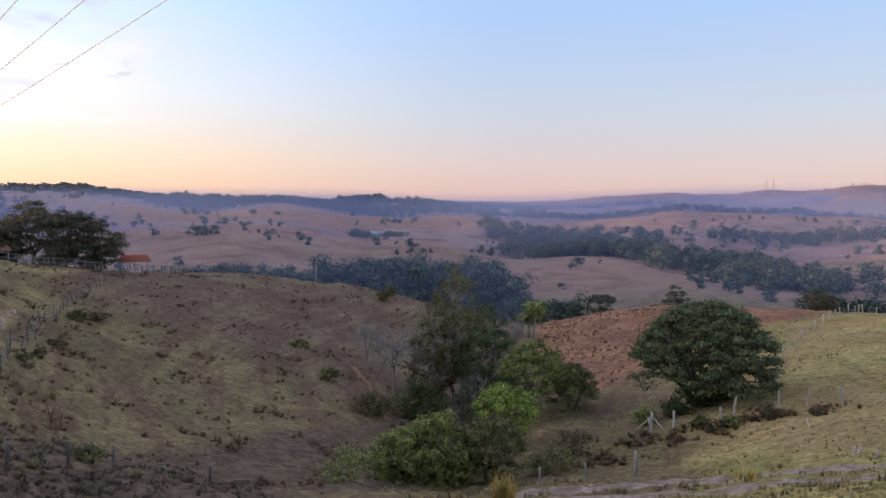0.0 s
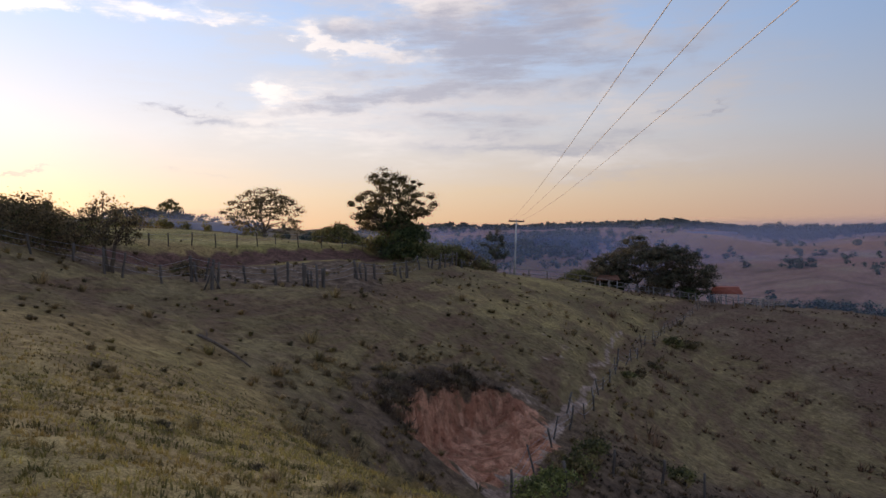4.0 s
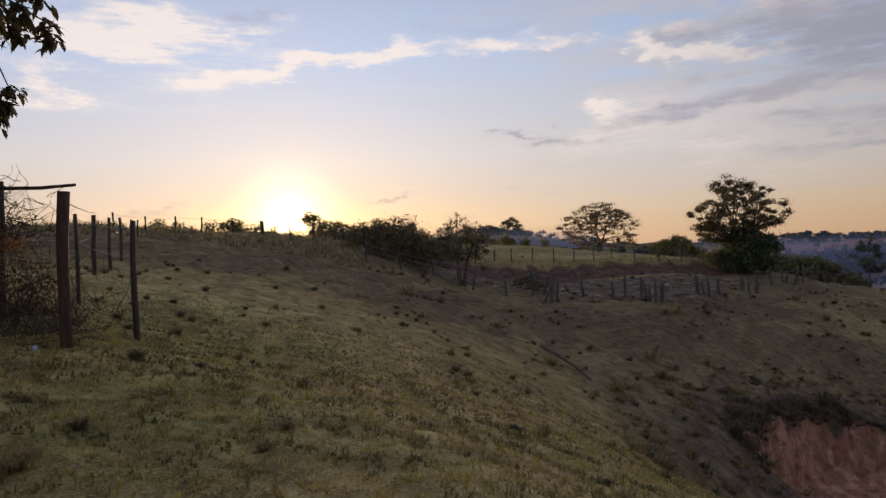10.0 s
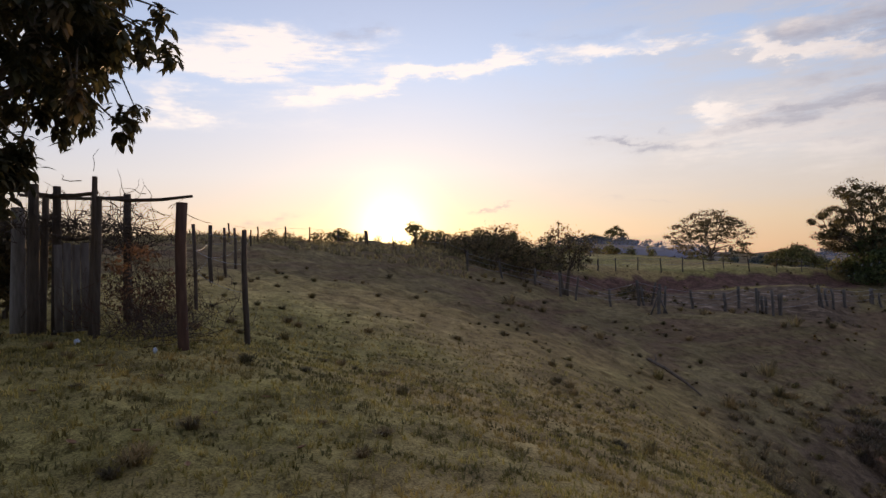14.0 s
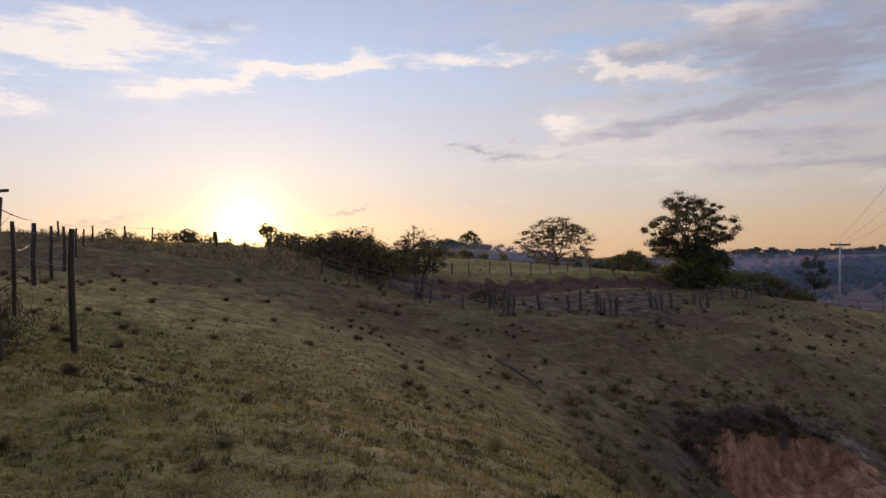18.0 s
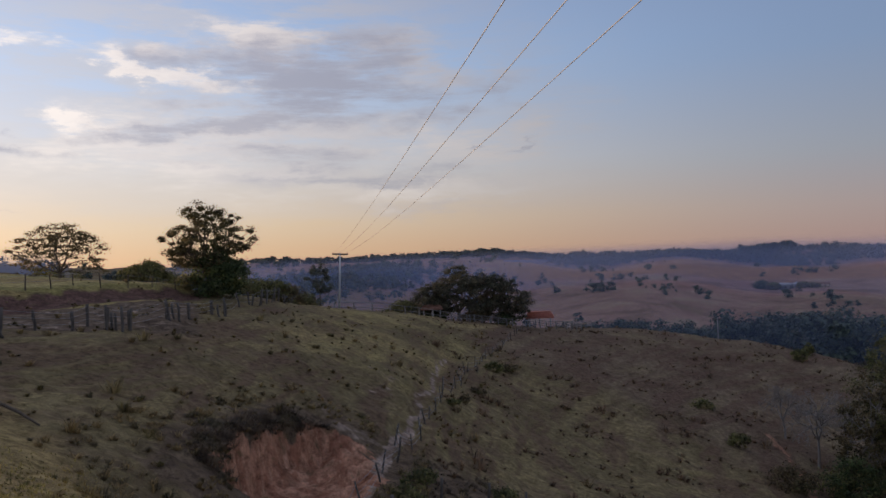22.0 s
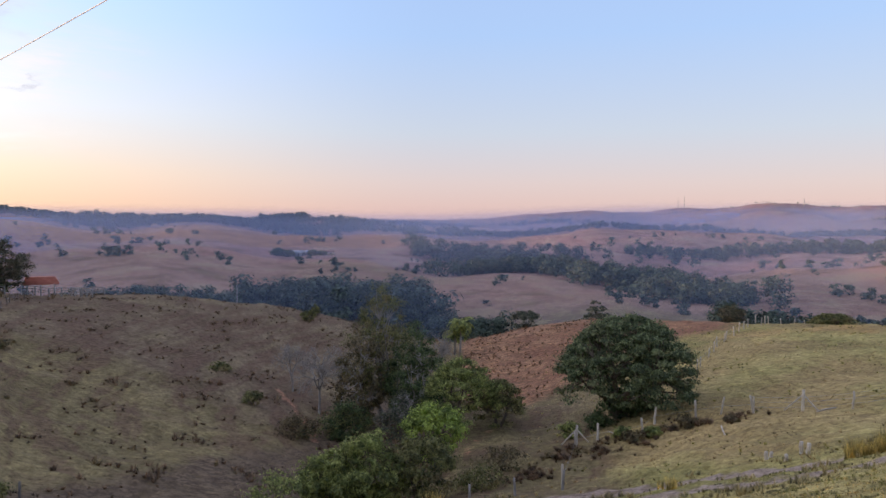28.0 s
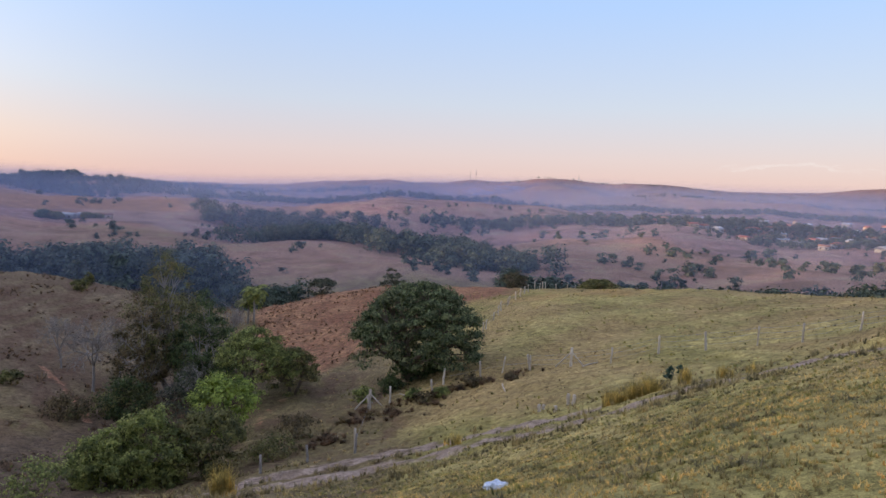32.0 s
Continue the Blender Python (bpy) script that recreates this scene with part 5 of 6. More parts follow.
# ---- the cattle yard ----
def shed(where, turn, label="small open shed with a red tiled pitched roof", tiles=None, size=1.0):
    tiles = tiles or ROOF_TILE
    s = thing("open_shed", label, "shed", where, turn=turn)
    s.matrix_basis = s.matrix_basis @ Matrix.Diagonal((size, size, size, 1))
    for x in (-2.0, 0, 2.0):
        for y in (-1.6, 1.6):
            part_mesh("post", Soup().tube([(x, y, -0.4), (x, y, 2.1)], [0.11, 0.10]).mesh("post", SHEET_ROOF), s)
    for y in (-1.6, 1.6):
        part_mesh("beam", Soup().box((-2.3, y - 0.06, 2.08), (2.3, y + 0.06, 2.24)).mesh("beam", DARK_WOOD), s)
    eav, rid, th = 2.2, 3.3, 0.12
    roofs = Soup()
    o = [(-2.7, -2.2, eav), (2.7, -2.2, eav), (2.7, 2.2, eav), (-2.7, 2.2, eav), (-2.1, 0, rid), (2.1, 0, rid)]
    roofs.v += [Vector(p) for p in o] + [Vector(p) - Vector((0, 0, th)) for p in o]
    for f in ((0, 1, 5, 4), (2, 3, 4, 5), (7, 6, 10, 11), (9, 8, 11, 10), (1, 0, 6, 7), (2, 1, 7, 8), (3, 2, 8, 9), (0, 3, 9, 6)):
        roofs.q.append(f)
    roofs.t += [(1, 2, 5), (3, 0, 4), (8, 7, 11), (6, 9, 10)]
    r = part_mesh("roof", roofs.mesh("roof", tiles, True), s)
    for k in range(9):
        y = -2.1 + k * 0.22
        z = eav + (rid - eav) * (k * 0.22 + 0.1) / 2.2 + 0.03
        part_mesh("tile_course", Soup().box((-2.6 + k * 0.06, y - 0.02, z - 0.03), (2.6 - k * 0.06, y + 0.05, z + 0.035)).mesh("tile_course", tiles), r)
    return s


shed(at(24.3, 134), radians(24))
shed(at(33.1, 124.5, -0.1), radians(36), "low open cattle shelter with a brown tiled roof", OLD_TILE, 0.72)


def rails(label, spots, h, n_rails, mat, seed):
    rng = np.random.RandomState(seed)
    f = thing("rail_fence", label, "fence", spots[0])
    o = Vector(spots[0])
    pm = post_mesh(h, 0.10, mat, seed)
    for p in spots:
        part_mesh("post", pm, f, m=Matrix.Translation(Vector(p) - o) @ Matrix.Rotation(rng.uniform(0, 6), 4, "Z"))
    for a, b in zip(spots, spots[1:]):
        for k in range(n_rails):
            z = h * (0.9 - 0.55 * k / max(1, n_rails - 1)) if n_rails > 1 else h * 0.85
            pa, pb = Vector(a) - o + Vector((0, 0, z + rng.normal(0, 0.03))), Vector(b) - o + Vector((0, 0, z + rng.normal(0, 0.03)))
            part_mesh("rail", Soup().tube([pa, pa.lerp(pb, 0.5) + Vector((0, 0, rng.normal(0, 0.03))), pb], [0.055, 0.06, 0.05], 6).mesh("rail", mat), f)
    return f


rails("pale wooden rail fence of the cattle yard", along([(41.0, 110), (36.5, 116), (33.0, 121), (30, 124), (26.5, 126)], 3.4), 1.35, 2, POST_WOOD, 21)
rails("weathered rail pen beside the shed", along([(25.5, 128), (23.8, 127), (22.2, 129), (21.0, 134)], 2.2), 1.5, 3, POST_WOOD, 22)
rails("grey rail chute of the cattle yard", along([(22.4, 133), (21.0, 136), (20.2, 137)], 1.8), 1.6, 4, POST_WOOD, 23)
rails("old plank fence under the farm trees", along([(31.5, 124.5), (29.0, 125), (27.0, 126.5)], 1.5), 1.2, 3, POST_WOOD, 24)

# ---- the rough gate and arbour at the garden plot ----
GATE_WOOD = speckled("old_gate_boards", (0.12, 0.10, 0.085), (0.24, 0.21, 0.185), 4.0, bump=0.5, stretch=(1, 1, 0.15))


def rough_gate():
    g = thing("garden_gate", "rough garden gate of uneven poles and weathered boards", "gate", at(109.5, 14.2))
    o = g.matrix_basis.translation

    def rel(az, d, z):
        x, y = place(az, d)
        return Vector((x, y, z)) - o

    def el(d, e):
        return EYE + d * math.tan(radians(e))
    # dark wood puts the backlit darkness of the gate into its colour
    for az1, az2, d, e2, r, mat in ((108.9, 108.45, 14.0, 7.63, 0.055, DARK_WOOD), (108.6, 108.2, 13.7, 6.1, 0.06, DARK_WOOD), (111.1, 110.9, 14.6, 6.85, 0.08, DARK_WOOD), (112.5, 112.35, 14.4, 6.95, 0.10, DARK_WOOD),
                               (112.0, 111.6, 15.0, 6.3, 0.07, DARK_WOOD), (113.4, 113.3, 15.2, 5.3, 0.13, POST_WOOD), (115.0, 116.0, 12.4, 5.85, 0.11, PALE_BARK), (106.4, 106.3, 16.6, 6.4, 0.09, DARK_WOOD)):
        gz = at(az1, d).z
        a, b = rel(az1, d, gz - 0.3), rel(az2, d, el(d, e2))
        part_mesh("pole", Soup().tube([a, a.lerp(b, 0.35) + Vector((0.02, 0, 0)), a.lerp(b, 0.7) - Vector((0.015, 0, 0)), b], [r * 1.1, r, r * 0.95, r * 0.85], 8).mesh("pole", mat), g)
    gz = at(110, 14.2).z
    leaf = part_mesh("door", Soup().box((-0.30, -0.012, 0.06), (0.30, 0.012, 0.1)).mesh("door", POST_WOOD), g)
    p0 = rel(110.05, 14.25, gz)
    leaf.matrix_basis = Matrix.Translation(p0) @ Matrix.Rotation(radians(110), 4, "Z")
    for i in range(4):
        x = -0.28 + i * 0.142
        part_mesh("board", Soup().box((x, -0.012, 0.07), (x + 0.135, 0.012, 1.62 + 0.03 * (i % 2))).mesh("board", GATE_WOOD), leaf)
    for z in (0.35, 1.35):
        part_mesh("batten", Soup().box((-0.28, 0.013, z), (0.28, 0.04, z + 0.09)).mesh("batten", DARK_WOOD), leaf)
    # poles laid across the top
    for a, b, r in (((112.8, 15.0, 6.35), (108.3, 14.0, 6.45), 0.045), ((108.3, 13.8, 6.1), (101.75, 12.0, 6.25), 0.035), ((116.2, 15.5, 7.0), (112.3, 14.6, 6.5), 0.04), ((113.2, 17.5, 6.2), (106.3, 16.6, 6.2), 0.04), ((111.2, 14.5, 3.35), (108.6, 14.0, 3.2), 0.035)):
        pa, pb = rel(a[0], a[1], el(a[1], a[2])), rel(b[0], b[1], el(b[1], b[2]))
        part_mesh("crossbar", Soup().tube([pa, pa.lerp(pb, 0.35) - Vector((0, 0, 0.06)), pa.lerp(pb, 0.7) - Vector((0, 0, 0.05)), pb], [r, r, r * 0.9, r * 0.7], 6).mesh("crossbar", DARK_WOOD), g)
    return g


rough_gate()


def corner_post():
    p = thing("corner_post", "tall reddish-brown round corner post", "fence post", at(102.55, 12.0))
    part_mesh("post", post_mesh(EYE + 12.0 * math.tan(radians(5.75)) - p.matrix_basis.translation.z, 0.088, RED_WOOD, 90, 12), p)
    return p


corner_post()


def twig_mass(name, label, where, size, n, mat, seed, up=0.5, thick=1.0):
    """A tangle of thin dry stems."""
    rng = np.random.RandomState(seed)
    s = Soup()
    for _ in range(n):
        p = Vector((rng.normal(0, size[0]), rng.normal(0, size[1]), abs(rng.normal(0, size[2]))))
        d = Vector((rng.normal(0, 1), rng.normal(0, 1), rng.normal(up, 0.7))).normalized()
        pts = [p]
        for k in range(4):
            d = (d + Vector(rng.normal(0, 0.35, 3))).normalized()
            pts.append(pts[-1] + d * rng.uniform(0.08, 0.22))
        s.tube(pts, [0.009 * thick, 0.008 * thick, 0.007 * thick, 0.005 * thick, 0.003 * thick], 4, False)
    t = new(name, s.mesh(name, mat))
    t.location = where
    return tagged(t, label, "dry plant", kind="stuff")


DRY_LEAF = foliage("dry_weed_leaves", (0.20, 0.105, 0.06), (0.32, 0.18, 0.10), (0.24, 0.16, 0.08), 0.5)
twig_mass("dry_vine", "tangled leafless vine over the arbour", at(111.5, 16.0, 1.92), (1.1, 0.8, 0.12), 460, DARK_WOOD, 50, 0.1)
twig_mass("dry_vine", "tangled leafless vine beside the gate", at(107.0, 16.0, 1.5), (0.75, 0.5, 0.45), 320, DARK_WOOD, 51, 0.3)
twig_mass("dry_weeds", "brown dry weeds behind the corner post", at(105.0, 14.5, 0.0), (0.9, 0.7, 0.55), 420, RED_WOOD, 52, 1.6, 0.6)
twig_mass("dry_weeds", "brown dry weeds under the gate", at(103.4, 13.0, 0.0), (0.45, 0.4, 0.22), 160, DARK_WOOD, 53, 0.8, 0.6)
tree("garden_bush", "brown-green bush behind the garden gate", at(114.8, 17.5), 2.2, 3.0, 0.3, "full", 2600, 0.13, LEAF_BROWN, 54, lobes=10, trunk=0.05, stems=2)
tree("weed_bush", "thin brownish bush beside the gate", at(105.6, 15.3), 1.9, 1.9, 0.2, "open", 1100, 0.055, DRY_LEAF, 55, lobes=46, trunk=0.015, stems=6)


def big_leaf_tree(where):
    """Overhanging tree: long drooping leaves in whorls at the twig ends."""
    t = thing("overhanging_tree", "dark tree with large drooping leaves over the garden gate", "tree", where)
    rng = np.random.RandomState(61)
    wood = Soup()
    fork = Vector((0.1, 0.0, 2.3))
    wood.tube([(0, 0, -0.3), (0.03, 0.02, 0.4), (0.0, 0.05, 1.4), fork], [0.34, 0.25, 0.22, 0.2], 10)
    ends = []
    for i in range(860):
        w3 = rng.normal(0, 1, 3)
        w3 /= np.linalg.norm(w3)
        if w3[2] < -0.55:
            w3[2] *= -1
        r = rng.uniform(0.62, 1.0) * (1 + 0.16 * math.sin(w3[0] * 8 + 2) * math.sin(w3[1] * 7))
        ends.append(Vector((w3[0] * 3.1 * r, w3[1] * 3.1 * r, 4.75 + w3[2] * (3.1 if w3[2] > 0 else 2.8) * r)))
    low = Vector((*place(114.9, 11.0), 3.4)) - t.matrix_basis.translation
    for i in range(26):
        ends.append(low + Vector(rng.normal(0, 0.24, 3)))
    hubs = []
    for i in range(14):
        a = i * 2.4
        hub = Vector((math.cos(a) * rng.uniform(1.0, 2.3), math.sin(a) * rng.uniform(1.0, 2.3), rng.uniform(3.6, 6.6)))
        hubs.append(hub)
        wood.tube([fork, fork.lerp(hub, 0.5) + Vector(rng.normal(0, 0.2, 3)), hub], [0.11, 0.075, 0.045], 6, False)
    for e in ends:
        h = min(hubs, key=lambda q: (q - e).length)
        wood.tube([h, h.lerp(e, 0.55) + Vector(rng.normal(0, 0.1, 3)), e], [0.026, 0.018, 0.01], 4, False)
    part_mesh("trunk", wood.mesh("trunk", BARK), t)
    v, q = [], []
    for e in ends:
        for k in range(40):
            c = e + Vector(rng.normal(0, 0.055, 3)) - Vector((0, 0, 0.10 * (k % 3)))
            a = rng.uniform(0, 6.28)
            d = Vector((math.cos(a), math.sin(a), rng.uniform(-1.6, 0.25))).normalized()
            side = d.cross(Vector((0, 0, 1))).normalized()
            nrm = side.cross(d)
            ln, wd = rng.uniform(0.15, 0.25), rng.uniform(0.030, 0.046)
            b = len(v)
            v += [c, c + d * ln * 0.35 + side * wd + nrm * 0.012, c + d * ln * 0.7 + side * wd * 0.9 - nrm * 0.01, c + d * ln - nrm * 0.04,
                  c + d * ln * 0.7 - side * wd * 0.9 - nrm * 0.01, c + d * ln * 0.35 - side * wd + nrm * 0.012]
            q += [(b, b + 1, b + 2, b + 5), (b + 2, b + 3, b + 4, b + 5)]
    part_mesh("crown", mesh_from("crown", [tuple(p) for p in v], q, None, LEAF_BIG), t)
    return t


LEAF_BIG = foliage("large_dark_leaves", (0.055, 0.055, 0.032), (0.11, 0.10, 0.052), (0.14, 0.10, 0.058), 0.32)
big_leaf_tree(at(119.8, 11.5))

# ---- palm, bare trees, log ----
def palm(where, h, seed):
    rng = np.random.RandomState(seed)
    t = thing("palm_tree", "palm tree with drooping green fronds in the valley", "palm", where)
    part_mesh("trunk", Soup().tube([(0, 0, -0.3), (0.05, 0, h * 0.4), (0.12, 0, h)], [0.22, 0.16, 0.15], 9).mesh("trunk", PALE_BARK), t)
    for i in range(24):
        a, tilt = i * 2.399, rng.uniform(-0.15, 1.1)
        s = Soup()
        p, pts = Vector((0.12, 0, h)), []
        for k in range(8):
            pts.append(p.copy())
            slope = tilt - k * 0.28
            p = p + Vector((math.cos(a) * math.cos(slope), math.sin(a) * math.cos(slope), math.sin(slope))) * 0.42
        s.tube(pts, [0.035 - 0.004 * k for k in range(8)], 4, False)
        side = Vector((-math.sin(a), math.cos(a), 0))
        for k in range(1, 8):
            for f in np.linspace(0, 1, 3, endpoint=False):
                c = pts[k - 1].lerp(pts[k], f)
                for sg in (-1, 1):
                    ln = 0.95 * (1 - abs(k - 3.5) / 6)
                    d = (side * sg + Vector((math.cos(a), math.sin(a), -0.9)) * 0.5).normalized()
                    b = len(s.v)
                    ax = (pts[k] - pts[k - 1]).normalized() * 0.085
                    s.v += [c - ax, c + ax, c + d * ln * 0.6 + ax, c + d * ln, c + d * ln * 0.6 - ax]
                    s.q.append((b, b + 1, b + 2, b + 4))
                    s.t.append((b + 4, b + 2, b + 3))
        part_mesh("frond", s.mesh("frond", LEAF_MID, True), t)
    return t


palm(at(-7.35, 120), 6.2, 1)
palm(at(-6.9, 123), 4.2, 2)


def bare_tree(where, h, seed, label):
    rng = np.random.RandomState(seed)
    s = Soup()

    def grow(p, d, ln, r, depth):
        q = p + d * ln * 0.5 + Vector(rng.normal(0, 0.05, 3)) * ln
        e = q + (d + Vector(rng.normal(0, 0.18, 3))).normalized() * ln * 0.5
        s.tube([p, q, e], [r, r * 0.82, r * 0.62], 6 if depth < 2 else 4, False)
        if depth < 6:
            for _ in range(3 if depth else 4):
                nd = (d + Vector(rng.normal(0, 0.62, 3)) + Vector((0, 0, 0.12))).normalized()
                grow(p.lerp(e, rng.uniform(0.65, 1.0)) if depth else e, nd, ln * rng.uniform(0.55, 0.85), r * 0.62, depth + 1)
    grow(Vector((0, 0, -0.2)), Vector((0.03, 0, 1)), h * 0.30, h * 0.018, 0)
    t = thing("bare_tree", label, "tree", where, "bare trees")
    part_mesh("branchwork", s.mesh("branchwork", PALE_BARK), t)
    return t


bare_tree(at(4.3, 80), 9.4, 5, "leafless pale grey tree in the gully")
bare_tree(at(6.4, 88), 7.4, 6, "leafless thin grey tree on the gully side")
bare_tree(at(-5.6, 104), 8.0, 7, "leafless grey tree in front of the palm")
bare_tree(at(-4.4, 100), 8.5, 8, "leafless grey tree in the gully")
bare_tree(at(-3.2, 69), 6.5, 9, "leafless grey tree between leafy ones")
bare_tree(at(2.6, 84), 8.5, 10, "leafless grey tree beside the tall one")


def log():
    a, b = at(65.9, 28, 0.12), at(62.1, 25, 0.08)
    t = thing("fallen_log", "long pale fallen branch lying on the slope", "log", a)
    s = Soup()
    d = b - a
    s.tube([Vector((0, 0, 0)), d * 0.3 + Vector((0, 0, 0.08)), d * 0.65 + Vector((0, 0.1, 0.02)), d], [0.07, 0.065, 0.05, 0.03], 8)
    part_mesh("stem", s.mesh("stem", BARK), t)
    part_mesh("side_branch", Soup().tube([d * 0.12, d * 0.12 + Vector((-0.35, 0.25, 0.10)), d * 0.1 + Vector((-0.7, 0.4, 0.22))], [0.035, 0.028, 0.012], 6).mesh("side_branch", BARK), t)


log()


def litter(az, d, label, sx, sy, sz, mat, seed):
    rng = np.random.RandomState(seed)
    bm = bmesh.new()
    bmesh.ops.create_icosphere(bm, subdivisions=3, radius=1.0)
    for v in bm.verts:
        k = 1 + 0.35 * math.sin(v.co.x * 5 + seed) * math.sin(v.co.y * 6) + rng.normal(0, 0.07)
        v.co = Vector((v.co.x * sx * k, v.co.y * sy * k, max(-0.05, v.co.z * sz * k)))
    me = bpy.data.meshes.new("plastic_bag")
    bm.to_mesh(me)
    bm.free()
    me.materials.append(mat)
    ob = tagged(new("plastic_bag", me), label, "litter")
    ob.location = at(az, d, 0.04)


def dry_leaf(az, d, ln, turn):
    """A curled fallen leaf with a raised midrib."""
    s = Soup()
    for i in range(7):
        u = i / 6.0
        wd = 0.16 * ln * math.sin(math.pi * min(1, u * 0.92 + 0.06))
        z = 0.03 + 0.22 * ln * (u - 0.5) ** 2 * 2
        s.v += [Vector((ln * (u - 0.5), -wd, z + wd * 0.7)), Vector((ln * (u - 0.5), 0, z)), Vector((ln * (u - 0.5), wd, z + wd * 0.8))]
        if i:
            b = 3 * i - 3
            s.q += [(b, b + 3, b + 4, b + 1), (b + 1, b + 4, b + 5, b + 2)]
    t = thing("fallen_leaf", "large curled brown dry leaf lying in the grass", "leaf", at(az, d, 0.02), "fallen leaves", turn)
    part_mesh("blade", s.mesh("blade", RED_LEAF), t)


RED_LEAF = speckled("dry_leaf_brown", (0.22, 0.11, 0.055), (0.38, 0.22, 0.11), 8.0, 0.6)
leaf_rng = np.random.RandomState(41)
for az, d, ln in ((98.6, 5.4, 0.28), (102.5, 6.3, 0.16), (106.0, 7.2, 0.18), (100.4, 7.8, 0.15), (110.2, 7.0, 0.2), (104.2, 9.3, 0.17), (96.6, 8.4, 0.14), (112.6, 9.0, 0.2), (108.3, 10.2, 0.18), (94.0, 6.6, 0.13)):
    dry_leaf(az, d, ln, leaf_rng.uniform(0, 6))
BAG = speckled("crumpled_plastic", (0.40, 0.48, 0.62), (0.75, 0.78, 0.84), 5.0, 0.4, 0.5, 0.5)
litter(-28.3, 13.0, "crumpled pale blue plastic bag in the grass", 0.22, 0.15, 0.11, BAG, 1)
litter(109.8, 12.6, "small scrap of white plastic in the grass", 0.05, 0.04, 0.04, BAG, 2)
litter(104.6, 11.4, "small scrap of pale plastic near the post", 0.06, 0.03, 0.04, BAG, 3)

# ---- bushes in the gully and along the fences ----
# the last three are added to fill the darkness under the yard trees
BUSHES = [(50.1, 84, 6.0, 5.6, "dark"), (48.9, 84.5, 4.4, 3.6, "dark"), (77.7, 52, 3.3, 4.2, "brown"), (75.6, 53, 3.0, 3.6, "brown"), (79.6, 54, 2.1, 3.6, "brown"), (66.6, 56, 1.2, 2.4, "brown"), (51.9, 86, 2.4, 3.2, "olive"), (8, 42, 2.0, 3.2, "mid"), (4, 52, 2.2, 3.0, "olive"), (-9, 47, 2.0, 3.2, "olive"), (-11, 52, 1.8, 3.0, "brown"), (2, 72, 3.0, 5, "olive"), (6, 70, 2.0, 4, "brown"), (-6, 80, 3.0, 5, "olive"),
          (-10, 74, 2.4, 4, "olive"), (-18.6, 62.5, 1.9, 2.2, "dark"), (-19.7, 63.5, 2.7, 2.4, "dark"), (-21.0, 65.0, 3.2, 3.0, "dark"), (-22.4, 65.5, 2.8, 3.0, "dark"), (-16.5, 62, 1.4, 1.8, "mid"), (-20.6, 57.5, 0.9, 1.4, "mid"), (-21.4, 56.5, 0.9, 1.8, "brown"), (-25.5, 58.5, 0.9, 1.6, "brown"),
          (-23, 57, 0.7, 1.2, "mid"), (-28.8, 56.5, 0.6, 1.0, "brown"), (39.2, 25.2, 1.0, 1.5, "mid"), (37.3, 27, 0.9, 1.5, "mid"), (35.6, 30, 1.1, 1.6, "olive"), (34.4, 33, 0.9, 1.6, "olive"), (27.5, 36, 0.7, 1.4, "olive"),
          (30.8, 62, 0.6, 1.2, "brown"), (31.6, 57, 0.5, 1.0, "olive"), (29.6, 70, 0.6, 1.5, "brown"), (28.2, 84, 1.0, 2.2, "olive"), (27, 86, 0.8, 2.2, "brown"), (9.6, 79, 1.3, 2.2, "olive"), (12, 90, 0.8, 2.6, "olive"),
          (6.7, 556, 4.5, 8, "olive"), (4.8, 558, 4, 6, "olive"), (7.5, 562, 5, 9, "dark"), (4.1, 556, 2.5, 7, "olive"), (5.2, 126, 1.8, 2.2, "olive"), (4.6, 136, 2.2, 1.8, "olive"), 
          (78.6, 60, 1.5, 4.2, "brown"), (76.6, 62, 1.9, 3.6, "brown"), (80.6, 62, 1.1, 4.6, "brown"), (82.4, 64, 0.9, 4.2, "brown"), (74.4, 64, 1.8, 3.4, "olive"), (48.2, 97, 3.0, 6.0, "olive"), (46.0, 99, 2.8, 5.0, "olive"),
          (44.6, 101, 2.4, 4.0, "brown"), (43.2, 106, 2.0, 4.0, "olive"), (35.2, 132, 3.2, 6, "olive"), (36.2, 136, 2.6, 5, "olive"), (-34.6, 134, 2.0, 4.0, "olive"), (-36, 136, 1.6, 5, "olive"), (-40.6, 38, 0.6, 1.1, "brown"), (33.0, 127, 1.8, 5.0, "dark"), (29.6, 129, 1.6, 5.0, "brown"), (27.0, 129, 1.8, 4.0, "dark")]
BUSH_LEAF = {"mid": LEAF_MID, "olive": LEAF_OLIVE, "brown": LEAF_BROWN, "dark": LEAF_DARK, "lime": LEAF_LIME}
BUSH_WORDS = {"mid": "leafy green bush in rough grass", "olive": "dark olive-green bush in rough grass", "brown": "dry brownish bush in rough grass", "dark": "dense dark green bush under a tree", "lime": "yellow-green bush behind the crest"}
for i, (az, d, h, ww, kind) in enumerate(BUSHES):
    branched("bush", BUSH_WORDS[kind], at(az, d, -0.05), h, ww, h * 0.06, "round" if i % 3 else "tall", int(16 + 5 * h * ww ** 0.5), int(34 * max(1, ww / 2.6)), 0.07 + d * 0.0013, BUSH_LEAF[kind], 200 + i, category="bush", group="bushes", trunk=0.04, stems=3, tuft=0.2, flat=0.7, limbs=5)


# ---- grass ----
def scatter(n, az0, az1, d0, d1, rng):
    az = rng.uniform(az0, az1, n)
    d = np.sqrt(rng.uniform(d0 * d0, d1 * d1, n))
    x, y = -d * np.sin(np.radians(az)), d * np.cos(np.radians(az))
    return x, y


